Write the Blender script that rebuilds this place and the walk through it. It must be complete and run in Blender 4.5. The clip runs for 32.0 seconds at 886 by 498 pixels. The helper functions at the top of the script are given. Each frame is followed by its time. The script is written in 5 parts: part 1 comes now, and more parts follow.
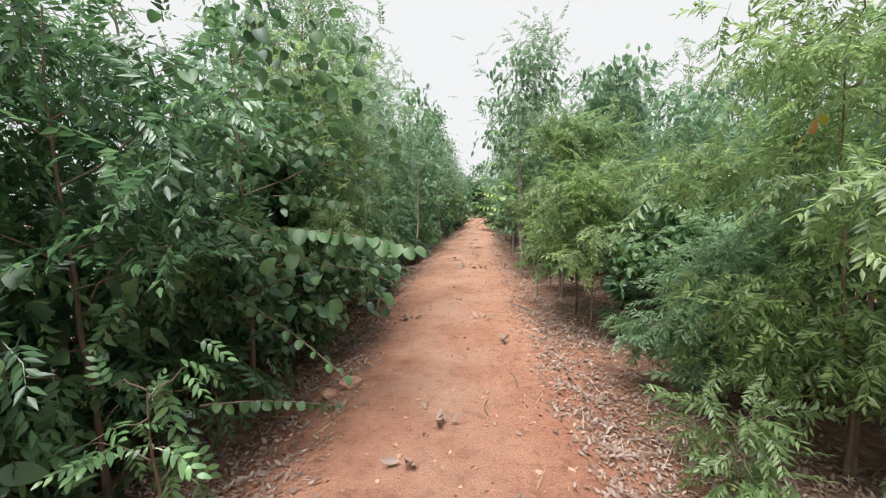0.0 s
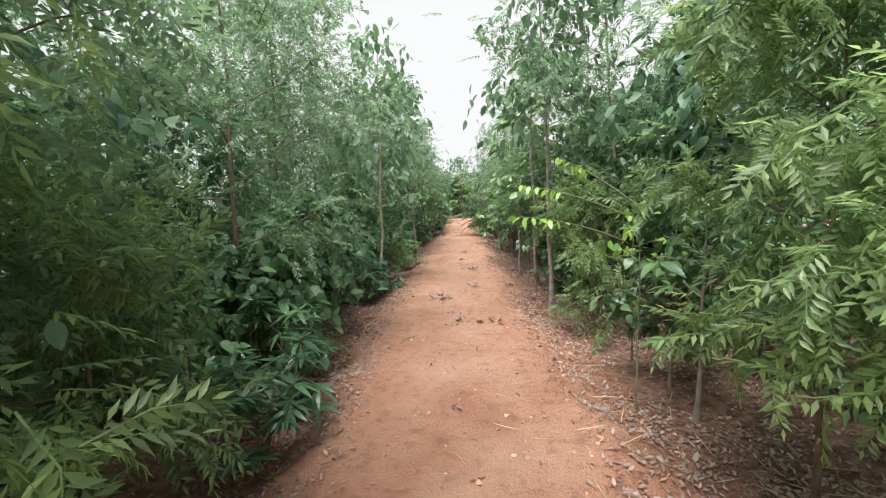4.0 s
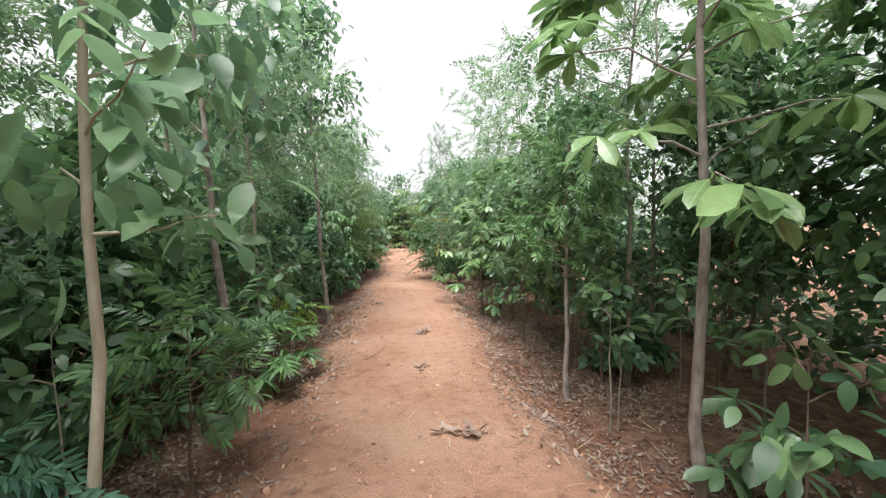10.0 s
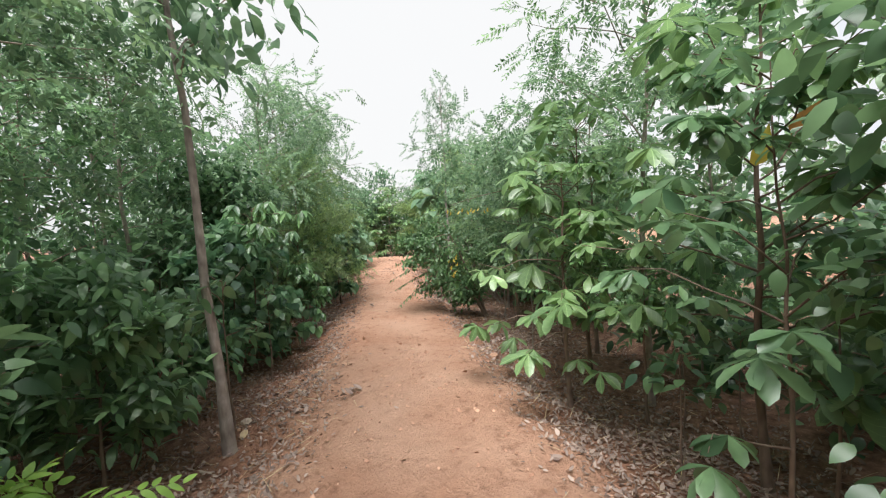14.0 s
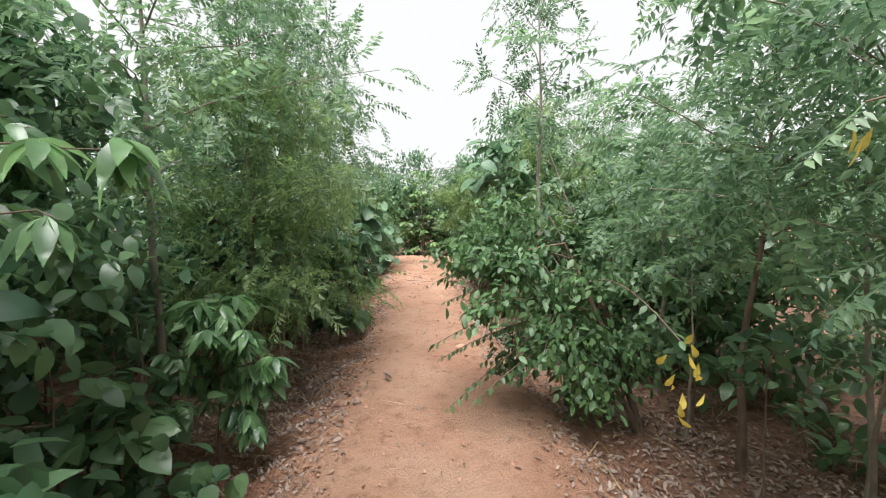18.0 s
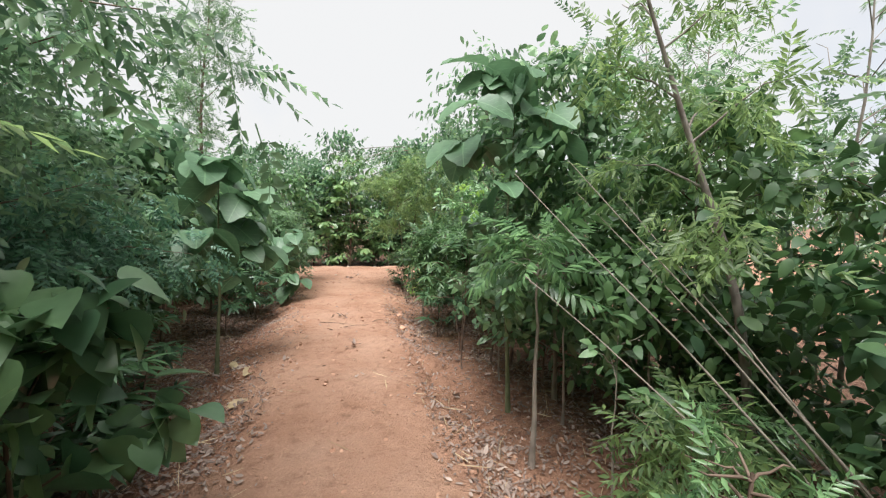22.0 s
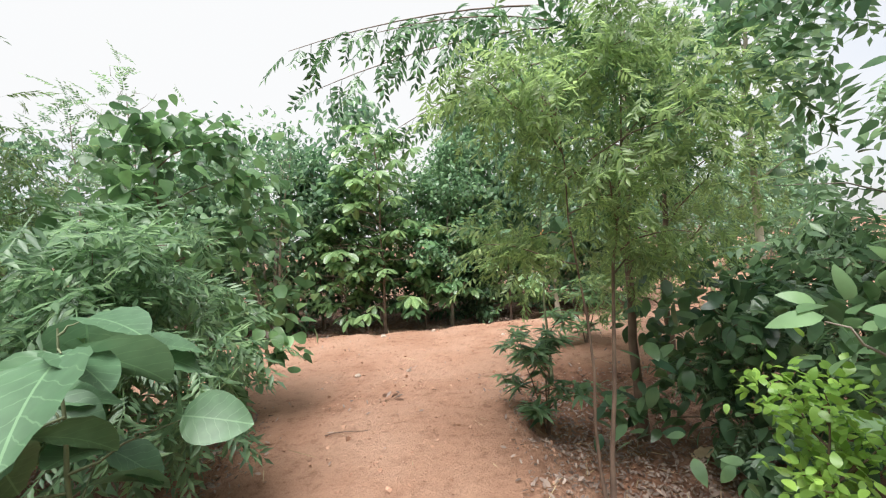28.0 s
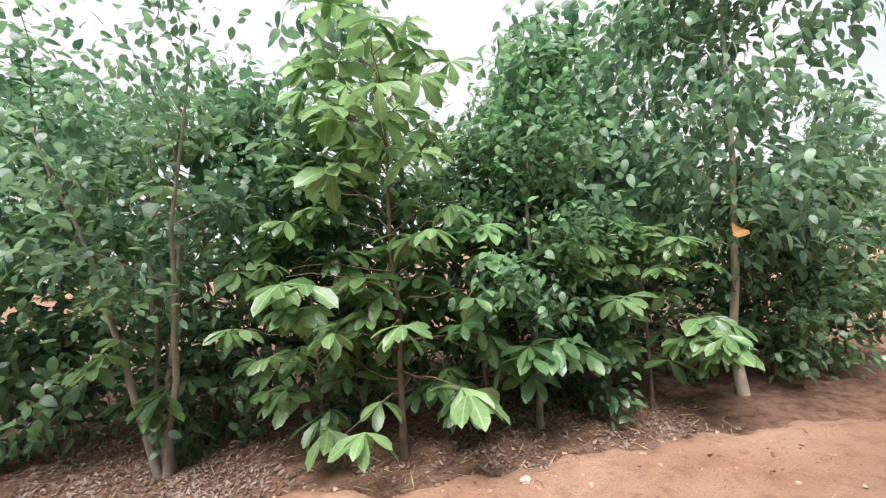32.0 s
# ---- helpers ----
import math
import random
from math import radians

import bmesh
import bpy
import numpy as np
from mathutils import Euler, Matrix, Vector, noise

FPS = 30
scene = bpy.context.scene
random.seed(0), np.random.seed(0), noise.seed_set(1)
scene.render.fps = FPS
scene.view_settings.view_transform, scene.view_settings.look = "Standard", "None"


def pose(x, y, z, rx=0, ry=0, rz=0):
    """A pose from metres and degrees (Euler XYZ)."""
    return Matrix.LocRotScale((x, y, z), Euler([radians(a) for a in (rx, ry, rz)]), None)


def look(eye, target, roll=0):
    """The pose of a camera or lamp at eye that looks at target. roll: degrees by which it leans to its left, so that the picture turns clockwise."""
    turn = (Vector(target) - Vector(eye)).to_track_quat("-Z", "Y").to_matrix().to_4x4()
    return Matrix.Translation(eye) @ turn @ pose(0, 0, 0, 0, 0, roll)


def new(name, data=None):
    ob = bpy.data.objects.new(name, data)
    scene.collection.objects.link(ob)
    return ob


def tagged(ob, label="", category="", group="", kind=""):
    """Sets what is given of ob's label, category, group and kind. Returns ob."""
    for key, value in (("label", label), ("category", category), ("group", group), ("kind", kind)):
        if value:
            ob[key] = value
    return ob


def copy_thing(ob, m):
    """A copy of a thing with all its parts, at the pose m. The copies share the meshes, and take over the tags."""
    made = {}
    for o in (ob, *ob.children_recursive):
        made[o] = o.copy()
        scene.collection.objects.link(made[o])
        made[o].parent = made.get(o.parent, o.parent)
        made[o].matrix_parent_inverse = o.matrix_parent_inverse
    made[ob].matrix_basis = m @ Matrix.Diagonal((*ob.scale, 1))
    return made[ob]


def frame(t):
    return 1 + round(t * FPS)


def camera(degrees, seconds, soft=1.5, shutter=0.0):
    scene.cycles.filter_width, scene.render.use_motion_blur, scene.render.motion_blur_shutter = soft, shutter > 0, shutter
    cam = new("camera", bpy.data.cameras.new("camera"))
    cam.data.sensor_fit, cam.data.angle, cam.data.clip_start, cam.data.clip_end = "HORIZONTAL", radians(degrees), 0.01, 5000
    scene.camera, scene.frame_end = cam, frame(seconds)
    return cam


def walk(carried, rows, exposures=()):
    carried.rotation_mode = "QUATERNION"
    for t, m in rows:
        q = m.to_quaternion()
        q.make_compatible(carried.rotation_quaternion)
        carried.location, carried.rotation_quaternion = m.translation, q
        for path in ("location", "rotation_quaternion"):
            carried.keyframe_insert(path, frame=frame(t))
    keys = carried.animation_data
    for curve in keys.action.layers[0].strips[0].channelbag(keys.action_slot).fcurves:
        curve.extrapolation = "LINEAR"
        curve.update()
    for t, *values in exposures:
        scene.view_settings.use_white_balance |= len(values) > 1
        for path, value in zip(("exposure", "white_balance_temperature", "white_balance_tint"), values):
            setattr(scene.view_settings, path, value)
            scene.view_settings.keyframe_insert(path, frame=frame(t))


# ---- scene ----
cam = camera(94.9, 32.0, 1.2)
PATH = [
    (0, (0.0, 0.0, 1.428), (-0.149, 1.981, 1.195), -1.3),
    (0.5, (-0.054, 0.467, 1.466), (-0.272, 2.452, 1.352), 0.6),
    (1, (-0.113, 0.873, 1.435), (-0.057, 2.872, 1.439), 1.0),
    (1.5, (-0.137, 1.353, 1.409), (-0.15, 3.353, 1.407), 0.0),
    (2, (-0.147, 1.851, 1.402), (-0.265, 3.846, 1.321), -1.5),
    (2.5, (-0.213, 2.335, 1.412), (-0.275, 4.321, 1.184), -1.9),
    (4.5, (-0.35, 4.286, 1.485), (-0.355, 6.271, 1.237), -3.1),
    (5, (-0.403, 4.733, 1.472), (-0.205, 6.71, 1.248), -4.0),
    (5.5, (-0.413, 5.179, 1.479), (-0.299, 7.173, 1.378), -3.5),
    (6, (-0.445, 5.594, 1.465), (-0.243, 7.582, 1.387), -2.4),
    (6.5, (-0.393, 6.071, 1.471), (-0.115, 8.048, 1.356), -3.1),
    (7, (-0.362, 6.569, 1.478), (-0.347, 8.567, 1.4), -3.2),
    (7.5, (-0.403, 7.046, 1.466), (-0.251, 9.034, 1.312), -3.5),
    (8, (-0.394, 7.523, 1.442), (-0.464, 9.519, 1.338), -1.7),
    (8.5, (-0.363, 7.99, 1.427), (-0.216, 9.984, 1.371), -2.0),
    (9, (-0.353, 8.457, 1.424), (-0.07, 10.431, 1.267), -1.7),
    (9.5, (-0.353, 8.966, 1.411), (-0.248, 10.951, 1.195), -1.3),
    (10, (-0.374, 9.422, 1.408), (-0.085, 11.397, 1.282), -1.0),
    (10.5, (-0.354, 9.869, 1.373), (-0.252, 11.865, 1.307), -3.3),
    (11, (-0.334, 10.346, 1.369), (-0.21, 12.342, 1.324), -0.9),
    (11.5, (-0.313, 10.843, 1.397), (-0.129, 12.826, 1.204), -1.9),
    (12, (-0.272, 11.29, 1.383), (-0.252, 13.277, 1.158), -0.3),
    (12.5, (-0.22, 11.777, 1.368), (0.012, 13.756, 1.188), -1.9),
    (13, (-0.21, 12.286, 1.365), (0.048, 14.262, 1.202), -0.8),
    (13.5, (-0.221, 12.743, 1.342), (0.06, 14.72, 1.244), -1.6),
    (14, (-0.252, 13.22, 1.339), (0.108, 15.184, 1.226), -3.1),
    (14.5, (-0.273, 13.718, 1.337), (-0.122, 15.709, 1.235), -3.8),
    (15, (-0.315, 14.164, 1.334), (0.016, 16.132, 1.204), -4.7),
    (15.5, (-0.284, 14.599, 1.33), (-0.047, 16.585, 1.279), -5.0),
    (17.5, (-0.205, 16.412, 1.355), (0.143, 18.378, 1.237), -1.1),
    (18, (-0.152, 16.892, 1.355), (0.067, 18.876, 1.219), -0.2),
    (18.5, (-0.154, 17.327, 1.371), (-0.002, 19.32, 1.29), -1.5),
    (19, (-0.207, 17.787, 1.378), (-0.034, 19.773, 1.21), -1.6),
    (19.5, (-0.218, 18.263, 1.378), (-0.116, 20.247, 1.14), 0.3),
    (20, (-0.284, 18.741, 1.44), (-0.003, 20.717, 1.308), -4.6),
    (20.5, (-0.252, 19.194, 1.41), (-0.01, 21.179, 1.455), -1.2),
    (21, (-0.144, 19.626, 1.426), (0.44, 21.535, 1.538), -3.5),
    (21.5, (-0.006, 20.004, 1.436), (0.952, 21.759, 1.38), -2.9),
    (22, (0.135, 20.446, 1.422), (0.684, 22.364, 1.282), 0.8),
    (22.5, (0.207, 20.939, 1.431), (0.58, 22.902, 1.351), -1.1),
    (23, (0.274, 21.457, 1.408), (0.416, 23.449, 1.306), -0.8),
    (23.5, (0.305, 21.989, 1.44), (0.372, 23.985, 1.344), -2.0),
    (24, (0.317, 22.508, 1.448), (0.496, 24.491, 1.263), -3.9),
    (24.5, (0.347, 23.08, 1.456), (0.433, 25.072, 1.308), -3.3),
    (25, (0.394, 23.569, 1.433), (0.647, 25.553, 1.374), -1.8),
    (25.5, (0.43, 24.085, 1.387), (0.72, 26.064, 1.402), -2.5),
    (27.5, (0.365, 26.2, 1.395), (0.796, 28.153, 1.375), -0.7),
    (28, (0.399, 26.658, 1.405), (0.825, 28.611, 1.36), -3.5),
    (28.5, (0.472, 27.125, 1.422), (0.697, 29.11, 1.325), -1.6),
    (29, (0.506, 27.627, 1.427), (0.936, 29.576, 1.295), -2.0),
    (29.5, (0.553, 28.144, 1.401), (0.884, 30.113, 1.288), -2.2),
    (30, (0.582, 28.62, 1.401), (0.906, 30.589, 1.268), -2.1),
    (30.5, (0.575, 29.073, 1.42), (1.057, 31.01, 1.288), -2.9),
    (31, (0.637, 29.556, 1.433), (1.05, 31.511, 1.351), -1.1),
    (31.5, (0.629, 30.023, 1.448), (1.101, 31.965, 1.504), -3.3),
    (32, (0.668, 30.542, 1.465), (1.039, 32.507, 1.47), -4.5),
]
walk(cam, [(t, look(eye, target, roll)) for t, eye, target, roll in PATH],
     [(0, 0.56, 6200, 11), (4, 0.66, 6200, 11), (6, 0.60, 6200, 11), (9, 0.72, 6200, 11), (11, 0.78, 6200, 11), (15, 0.62, 6200, 11), (18, 0.70, 6200, 11), (20, 0.69, 6200, 11), (22, 0.56, 6200, 11), (28, 0.66, 6200, 11), (30, 0.80, 6200, 11), (31, 0.70, 6200, 11), (32, 0.74, 6200, 11)])

# ---------------------------------------------------------------- light
world = bpy.data.worlds.new("sky")
scene.world = world
world.use_nodes = True
wn, wl = world.node_tree.nodes, world.node_tree.links
wn.clear()
sky = wn.new("ShaderNodeTexSky")
sky.sky_type = "NISHITA"
sky.sun_disc = False
sky.sun_elevation, sky.sun_rotation = radians(68.5), radians(206.5)
sky.air_density, sky.dust_density = 1.0, 3.0
sky_bg = wn.new("ShaderNodeBackground")
sky_bg.inputs["Strength"].default_value = 0.15
cloud_bg = wn.new("ShaderNodeBackground")
cloud_bg.inputs["Color"].default_value = (1.0, 0.985, 0.945, 1)
cloud_bg.inputs["Strength"].default_value = 0.62
wc = wn.new("ShaderNodeTexCoord")
wnoise = wn.new("ShaderNodeTexNoise")
wnoise.inputs["Scale"].default_value = 1.6
wnoise.inputs["Detail"].default_value = 5.0
wramp = wn.new("ShaderNodeValToRGB")
wramp.color_ramp.elements[0].position, wramp.color_ramp.elements[0].color = 0.30, (0.55, 0.55, 0.55, 1)
wramp.color_ramp.elements[1].position, wramp.color_ramp.elements[1].color = 0.52, (1, 1, 1, 1)
wmix = wn.new("ShaderNodeMixShader")
wout = wn.new("ShaderNodeOutputWorld")
wl.new(wc.outputs["Generated"], wnoise.inputs["Vector"])
wl.new(wnoise.outputs["Fac"], wramp.inputs["Fac"])
wl.new(wramp.outputs["Color"], wmix.inputs["Fac"])
wl.new(sky.outputs["Color"], sky_bg.inputs["Color"])
wl.new(sky_bg.outputs["Background"], wmix.inputs[1])
wl.new(cloud_bg.outputs["Background"], wmix.inputs[2])
wl.new(wmix.outputs["Shader"], wout.inputs["Surface"])
sun_data = bpy.data.lights.new("sun", "SUN")
sun_data.energy, sun_data.angle, sun_data.color = 5.0, radians(40), (1.0, 0.97, 0.91)
sun = new("sun", sun_data)
sun.matrix_world = look((-3.5, -3, 20), (0, 4, 0))


# ---------------------------------------------------------------- materials
def node_mat(name):
    m = bpy.data.materials.new(name)
    m.use_nodes = True
    n, l = m.node_tree.nodes, m.node_tree.links
    return m, n, l, n["Principled BSDF"]


def ramp(n, stops):
    r = n.new("ShaderNodeValToRGB")
    e = r.color_ramp.elements
    while len(e) < len(stops):
        e.new(0.5)
    for el, (p, c) in zip(e, stops):
        el.position, el.color = p, (*c, 1)
    return r


def leaf_mat(name, dark, light, rough=0.42, through_=0.28, odd=None, veins=0.0):
    """A leaf: two greens by island and object, a little light through the blade; odd: a rare dry colour."""
    # Greens pulled apart to imitate lit leaves and the shaded gaps between them.
    if light[1] > light[0]:
        dark, light = (0.72 * dark[0], 0.8 * dark[1], 0.94 * dark[2]), (1.26 * light[0], 1.3 * light[1], 1.34 * light[2])
    m, n, l, b = node_mat(name)
    geo, info = n.new("ShaderNodeNewGeometry"), n.new("ShaderNodeObjectInfo")
    add = n.new("ShaderNodeMath")
    add.operation = "MULTIPLY_ADD"
    add.inputs[1].default_value = 0.3
    l.new(info.outputs["Random"], add.inputs[0])
    mul = n.new("ShaderNodeMath")
    mul.operation = "MULTIPLY"
    mul.inputs[1].default_value = 0.7
    l.new(geo.outputs["Random Per Island"], mul.inputs[0])
    l.new(mul.outputs[0], add.inputs[2])
    mid = tuple((a + c) / 2 for a, c in zip(dark, light))
    stops = [(0.0, dark), (0.5, mid), (0.9, light)]
    if odd:
        stops += [(0.972, light), (0.985, odd)]
    r = ramp(n, stops)
    coord, clump, shift = n.new("ShaderNodeTexCoord"), n.new("ShaderNodeTexNoise"), n.new("ShaderNodeMapRange")
    clump.inputs["Scale"].default_value, clump.inputs["Detail"].default_value = 3.2, 2.0
    shift.inputs["From Min"].default_value, shift.inputs["From Max"].default_value = 0.3, 0.7
    shift.inputs["To Min"].default_value, shift.inputs["To Max"].default_value = 0.55, 1.0
    l.new(coord.outputs["Object"], clump.inputs["Vector"])
    l.new(clump.outputs["Fac"], shift.inputs["Value"])
    # Fresh and old clumps by noise; the spread also imitates highlights and shaded gaps.
    young = n.new("ShaderNodeMath")
    young.operation = "MULTIPLY"
    l.new(add.outputs[0], young.inputs[0])
    l.new(shift.outputs["Result"], young.inputs[1])
    l.new(young.outputs[0], r.inputs["Fac"])
    tex, coord = n.new("ShaderNodeTexNoise"), n.new("ShaderNodeTexCoord")
    tex.inputs["Scale"].default_value, tex.inputs["Detail"].default_value = 14.0, 3.0
    l.new(coord.outputs["Object"], tex.inputs["Vector"])
    hue = n.new("ShaderNodeHueSaturation")
    mr = n.new("ShaderNodeMapRange")
    mr.inputs["To Min"].default_value, mr.inputs["To Max"].default_value = 0.72, 1.28
    l.new(tex.outputs["Fac"], mr.inputs["Value"])
    l.new(mr.outputs["Result"], hue.inputs["Value"])
    l.new(r.outputs["Color"], hue.inputs["Color"])
    colour = hue.outputs["Color"]
    if veins:
        xyz = n.new("ShaderNodeSeparateXYZ")
        l.new(coord.outputs["Object"], xyz.inputs[0])

        def calc(op, a, c=None, v=0.0):
            q = n.new("ShaderNodeMath")
            q.operation = op
            l.new(a, q.inputs[0])
            if c is not None:
                l.new(c, q.inputs[1])
            else:
                q.inputs[1].default_value = v
            return q.outputs[0]

        ay = calc("ABSOLUTE", xyz.outputs["Y"])
        slant = calc("SUBTRACT", xyz.outputs["X"], calc("MULTIPLY", ay, None, 0.85))
        slant = calc("ADD", slant, calc("MULTIPLY", tex.outputs["Fac"], None, 0.8 * veins))
        saw = calc("ABSOLUTE", calc("SUBTRACT", calc("FRACT", calc("DIVIDE", slant, None, veins)), None, 0.5))
        side = calc("LESS_THAN", saw, None, 0.036)
        rib = calc("LESS_THAN", ay, None, veins * 0.07)
        both = calc("MAXIMUM", calc("MULTIPLY", side, None, 0.55), rib)
        vm = n.new("ShaderNodeMix")
        vm.data_type = "RGBA"
        l.new(calc("MULTIPLY", both, None, 0.36), vm.inputs[0])
        l.new(colour, vm.inputs[6])
        vm.inputs[7].default_value = (*(min(1.0, 1.9 * c + 0.03) for c in light), 1)
        colour = vm.outputs[2]
    l.new(colour, b.inputs["Base Color"])
    b.inputs["Roughness"].default_value = rough
    b.inputs["Specular IOR Level"].default_value = 0.7
    tr, mix = n.new("ShaderNodeBsdfTranslucent"), n.new("ShaderNodeMixShader")
    sat = n.new("ShaderNodeHueSaturation")
    sat.inputs["Hue"].default_value, sat.inputs["Value"].default_value = 0.493, 1.5
    l.new(hue.outputs["Color"], sat.inputs["Color"])
    l.new(sat.outputs["Color"], tr.inputs["Color"])
    mix.inputs["Fac"].default_value = through_ + 0.08 * (through_ > 0.15)
    l.new(b.outputs["BSDF"], mix.inputs[1])
    l.new(tr.outputs["BSDF"], mix.inputs[2])
    l.new(mix.outputs["Shader"], n["Material Output"].inputs["Surface"])
    return m


def bark_mat(name, dark, light):
    m, n, l, b = node_mat(name)
    coord, mp = n.new("ShaderNodeTexCoord"), n.new("ShaderNodeMapping")
    mp.inputs["Scale"].default_value = (30, 30, 9)
    l.new(coord.outputs["Object"], mp.inputs["Vector"])
    t1, t2 = n.new("ShaderNodeTexNoise"), n.new("ShaderNodeTexNoise")
    t1.inputs["Scale"].default_value, t1.inputs["Detail"].default_value = 1.0, 6.0
    t2.inputs["Scale"].default_value = 9.0
    l.new(mp.outputs["Vector"], t1.inputs["Vector"])
    l.new(coord.outputs["Object"], t2.inputs["Vector"])
    mx = n.new("ShaderNodeMath")
    mx.operation = "MULTIPLY_ADD"
    mx.inputs[1].default_value = 0.55
    hf = n.new("ShaderNodeMath")
    hf.operation = "MULTIPLY"
    hf.inputs[1].default_value = 0.45
    l.new(t2.outputs["Fac"], hf.inputs[0])
    l.new(t1.outputs["Fac"], mx.inputs[0])
    l.new(hf.outputs[0], mx.inputs[2])
    r = ramp(n, [(0.3, dark), (0.55, tuple((a + c) / 2 for a, c in zip(dark, light))), (0.72, light)])
    l.new(mx.outputs[0], r.inputs["Fac"])
    l.new(r.outputs["Color"], b.inputs["Base Color"])
    b.inputs["Roughness"].default_value = 0.85
    bump = n.new("ShaderNodeBump")
    bump.inputs["Strength"].default_value, bump.inputs["Distance"].default_value = 0.5, 0.01
    l.new(t1.outputs["Fac"], bump.inputs["Height"])
    l.new(bump.outputs["Normal"], b.inputs["Normal"])
    return m


LEAF = {
    "neem": leaf_mat("neem_leaf", (0.132, 0.20, 0.074), (0.295, 0.39, 0.142), 0.40, 0.48, (0.50, 0.34, 0.06)),
    "neem_dark": leaf_mat("dark_pinnate_leaf", (0.032, 0.085, 0.035), (0.15, 0.27, 0.10), 0.36, 0.22),
    "feather": leaf_mat("feathery_leaf", (0.095, 0.17, 0.085), (0.24, 0.35, 0.17), 0.42, 0.4),
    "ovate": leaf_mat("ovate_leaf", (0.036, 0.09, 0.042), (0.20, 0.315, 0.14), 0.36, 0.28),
    "fresh": leaf_mat("fresh_leaf", (0.06, 0.13, 0.053), (0.23, 0.38, 0.15), 0.34, 0.26),
    "blue": leaf_mat("bluish_leaf", (0.06, 0.14, 0.085), (0.18, 0.34, 0.20), 0.42, 0.24),
    "lime": leaf_mat("young_yellow_green_leaf", (0.17, 0.31, 0.05), (0.33, 0.50, 0.10), 0.4, 0.3),
    "round": leaf_mat("round_leaf", (0.04, 0.098, 0.036), (0.135, 0.228, 0.08), 0.52, 0.24),
    "magnolia": leaf_mat("obovate_leaf", (0.05, 0.115, 0.042), (0.28, 0.41, 0.16), 0.36, 0.3, (0.48, 0.24, 0.06), 0.035),
    "heart": leaf_mat("heart_leaf", (0.06, 0.135, 0.065), (0.22, 0.35, 0.165), 0.42, 0.32),
    "pale_hanging": leaf_mat("pale_hanging_leaf", (0.075, 0.15, 0.08), (0.23, 0.35, 0.175), 0.42, 0.34),
    "lance": leaf_mat("lance_leaf", (0.022, 0.06, 0.03), (0.12, 0.22, 0.095), 0.33, 0.18),
    "teak": leaf_mat("teak_leaf", (0.055, 0.125, 0.055), (0.135, 0.23, 0.112), 0.5, 0.2, None, 0.06),
    "yellow": leaf_mat("yellowed_leaf", (0.48, 0.38, 0.06), (0.60, 0.46, 0.09), 0.5, 0.3),
    "orange": leaf_mat("dry_orange_leaf", (0.42, 0.19, 0.05), (0.52, 0.27, 0.08), 0.6, 0.2),
    "straw": leaf_mat("dry_straw", (0.30, 0.21, 0.11), (0.62, 0.49, 0.30), 0.7, 0.1),
    "dry": leaf_mat("dry_leaf", (0.12, 0.075, 0.058), (0.49, 0.38, 0.315), 0.7, 0.1),
}
BARK = {
    "brown": bark_mat("brown_bark", (0.10, 0.065, 0.05), (0.27, 0.19, 0.14)),
    "grey": bark_mat("grey_bark", (0.17, 0.14, 0.12), (0.42, 0.36, 0.30)),
    "pale": bark_mat("pale_bark", (0.36, 0.31, 0.24), (0.62, 0.55, 0.45)),
    "mauve": bark_mat("mauve_bark", (0.13, 0.10, 0.09), (0.50, 0.43, 0.39)),
    "green": bark_mat("green_bark", (0.10, 0.12, 0.06), (0.24, 0.26, 0.15)),
}

soil, n, l, b = node_mat("red_soil_and_litter")
coord = n.new("ShaderNodeTexCoord")


def tex(kind, scale, detail=4.0, rough=0.55):
    t = n.new(kind)
    t.inputs["Scale"].default_value = scale
    t.inputs["Detail"].default_value = detail
    t.inputs["Roughness"].default_value = rough
    l.new(coord.outputs["Object"], t.inputs["Vector"])
    return t


big, mid_, fine = tex("ShaderNodeTexNoise", 1.3), tex("ShaderNodeTexNoise", 9.0, 8.0, 0.7), tex("ShaderNodeTexNoise", 70.0, 5.0, 0.7)
c1 = ramp(n, [(0.3, (0.34, 0.15, 0.095)), (0.5, (0.42, 0.205, 0.135)), (0.7, (0.48, 0.255, 0.17))])
l.new(big.outputs["Fac"], c1.inputs["Fac"])
sep = n.new("ShaderNodeSeparateXYZ")
l.new(coord.outputs["Object"], sep.inputs[0])
along = n.new("ShaderNodeMapRange")
along.inputs["From Min"].default_value, along.inputs["From Max"].default_value = 2.0, 13.0
l.new(sep.outputs["Y"], along.inputs["Value"])
pale = ramp(n, [(0.3, (0.36, 0.195, 0.128)), (0.5, (0.415, 0.238, 0.161)), (0.7, (0.465, 0.283, 0.198))])
l.new(big.outputs["Fac"], pale.inputs["Fac"])
cs = n.new("ShaderNodeMix")
cs.data_type = "RGBA"
l.new(along.outputs["Result"], cs.inputs[0])
l.new(c1.outputs["Color"], cs.inputs[6])
l.new(pale.outputs["Color"], cs.inputs[7])
c2 = ramp(n, [(0.36, (0.52, 0.43, 0.38)), (0.47, (0.95, 0.93, 0.91)), (0.7, (1.15, 1.14, 1.1))])
l.new(mid_.outputs["Fac"], c2.inputs["Fac"])
mu = n.new("ShaderNodeMix")
mu.data_type, mu.blend_type = "RGBA", "MULTIPLY"
mu.inputs[0].default_value = 0.62
l.new(cs.outputs[2], mu.inputs[6])
l.new(c2.outputs["Color"], mu.inputs[7])
c3 = ramp(n, [(0.32, (0.11, 0.06, 0.042)), (0.5, (0.25, 0.14, 0.097)), (0.7, (0.38, 0.235, 0.165))])
l.new(mid_.outputs["Fac"], c3.inputs["Fac"])
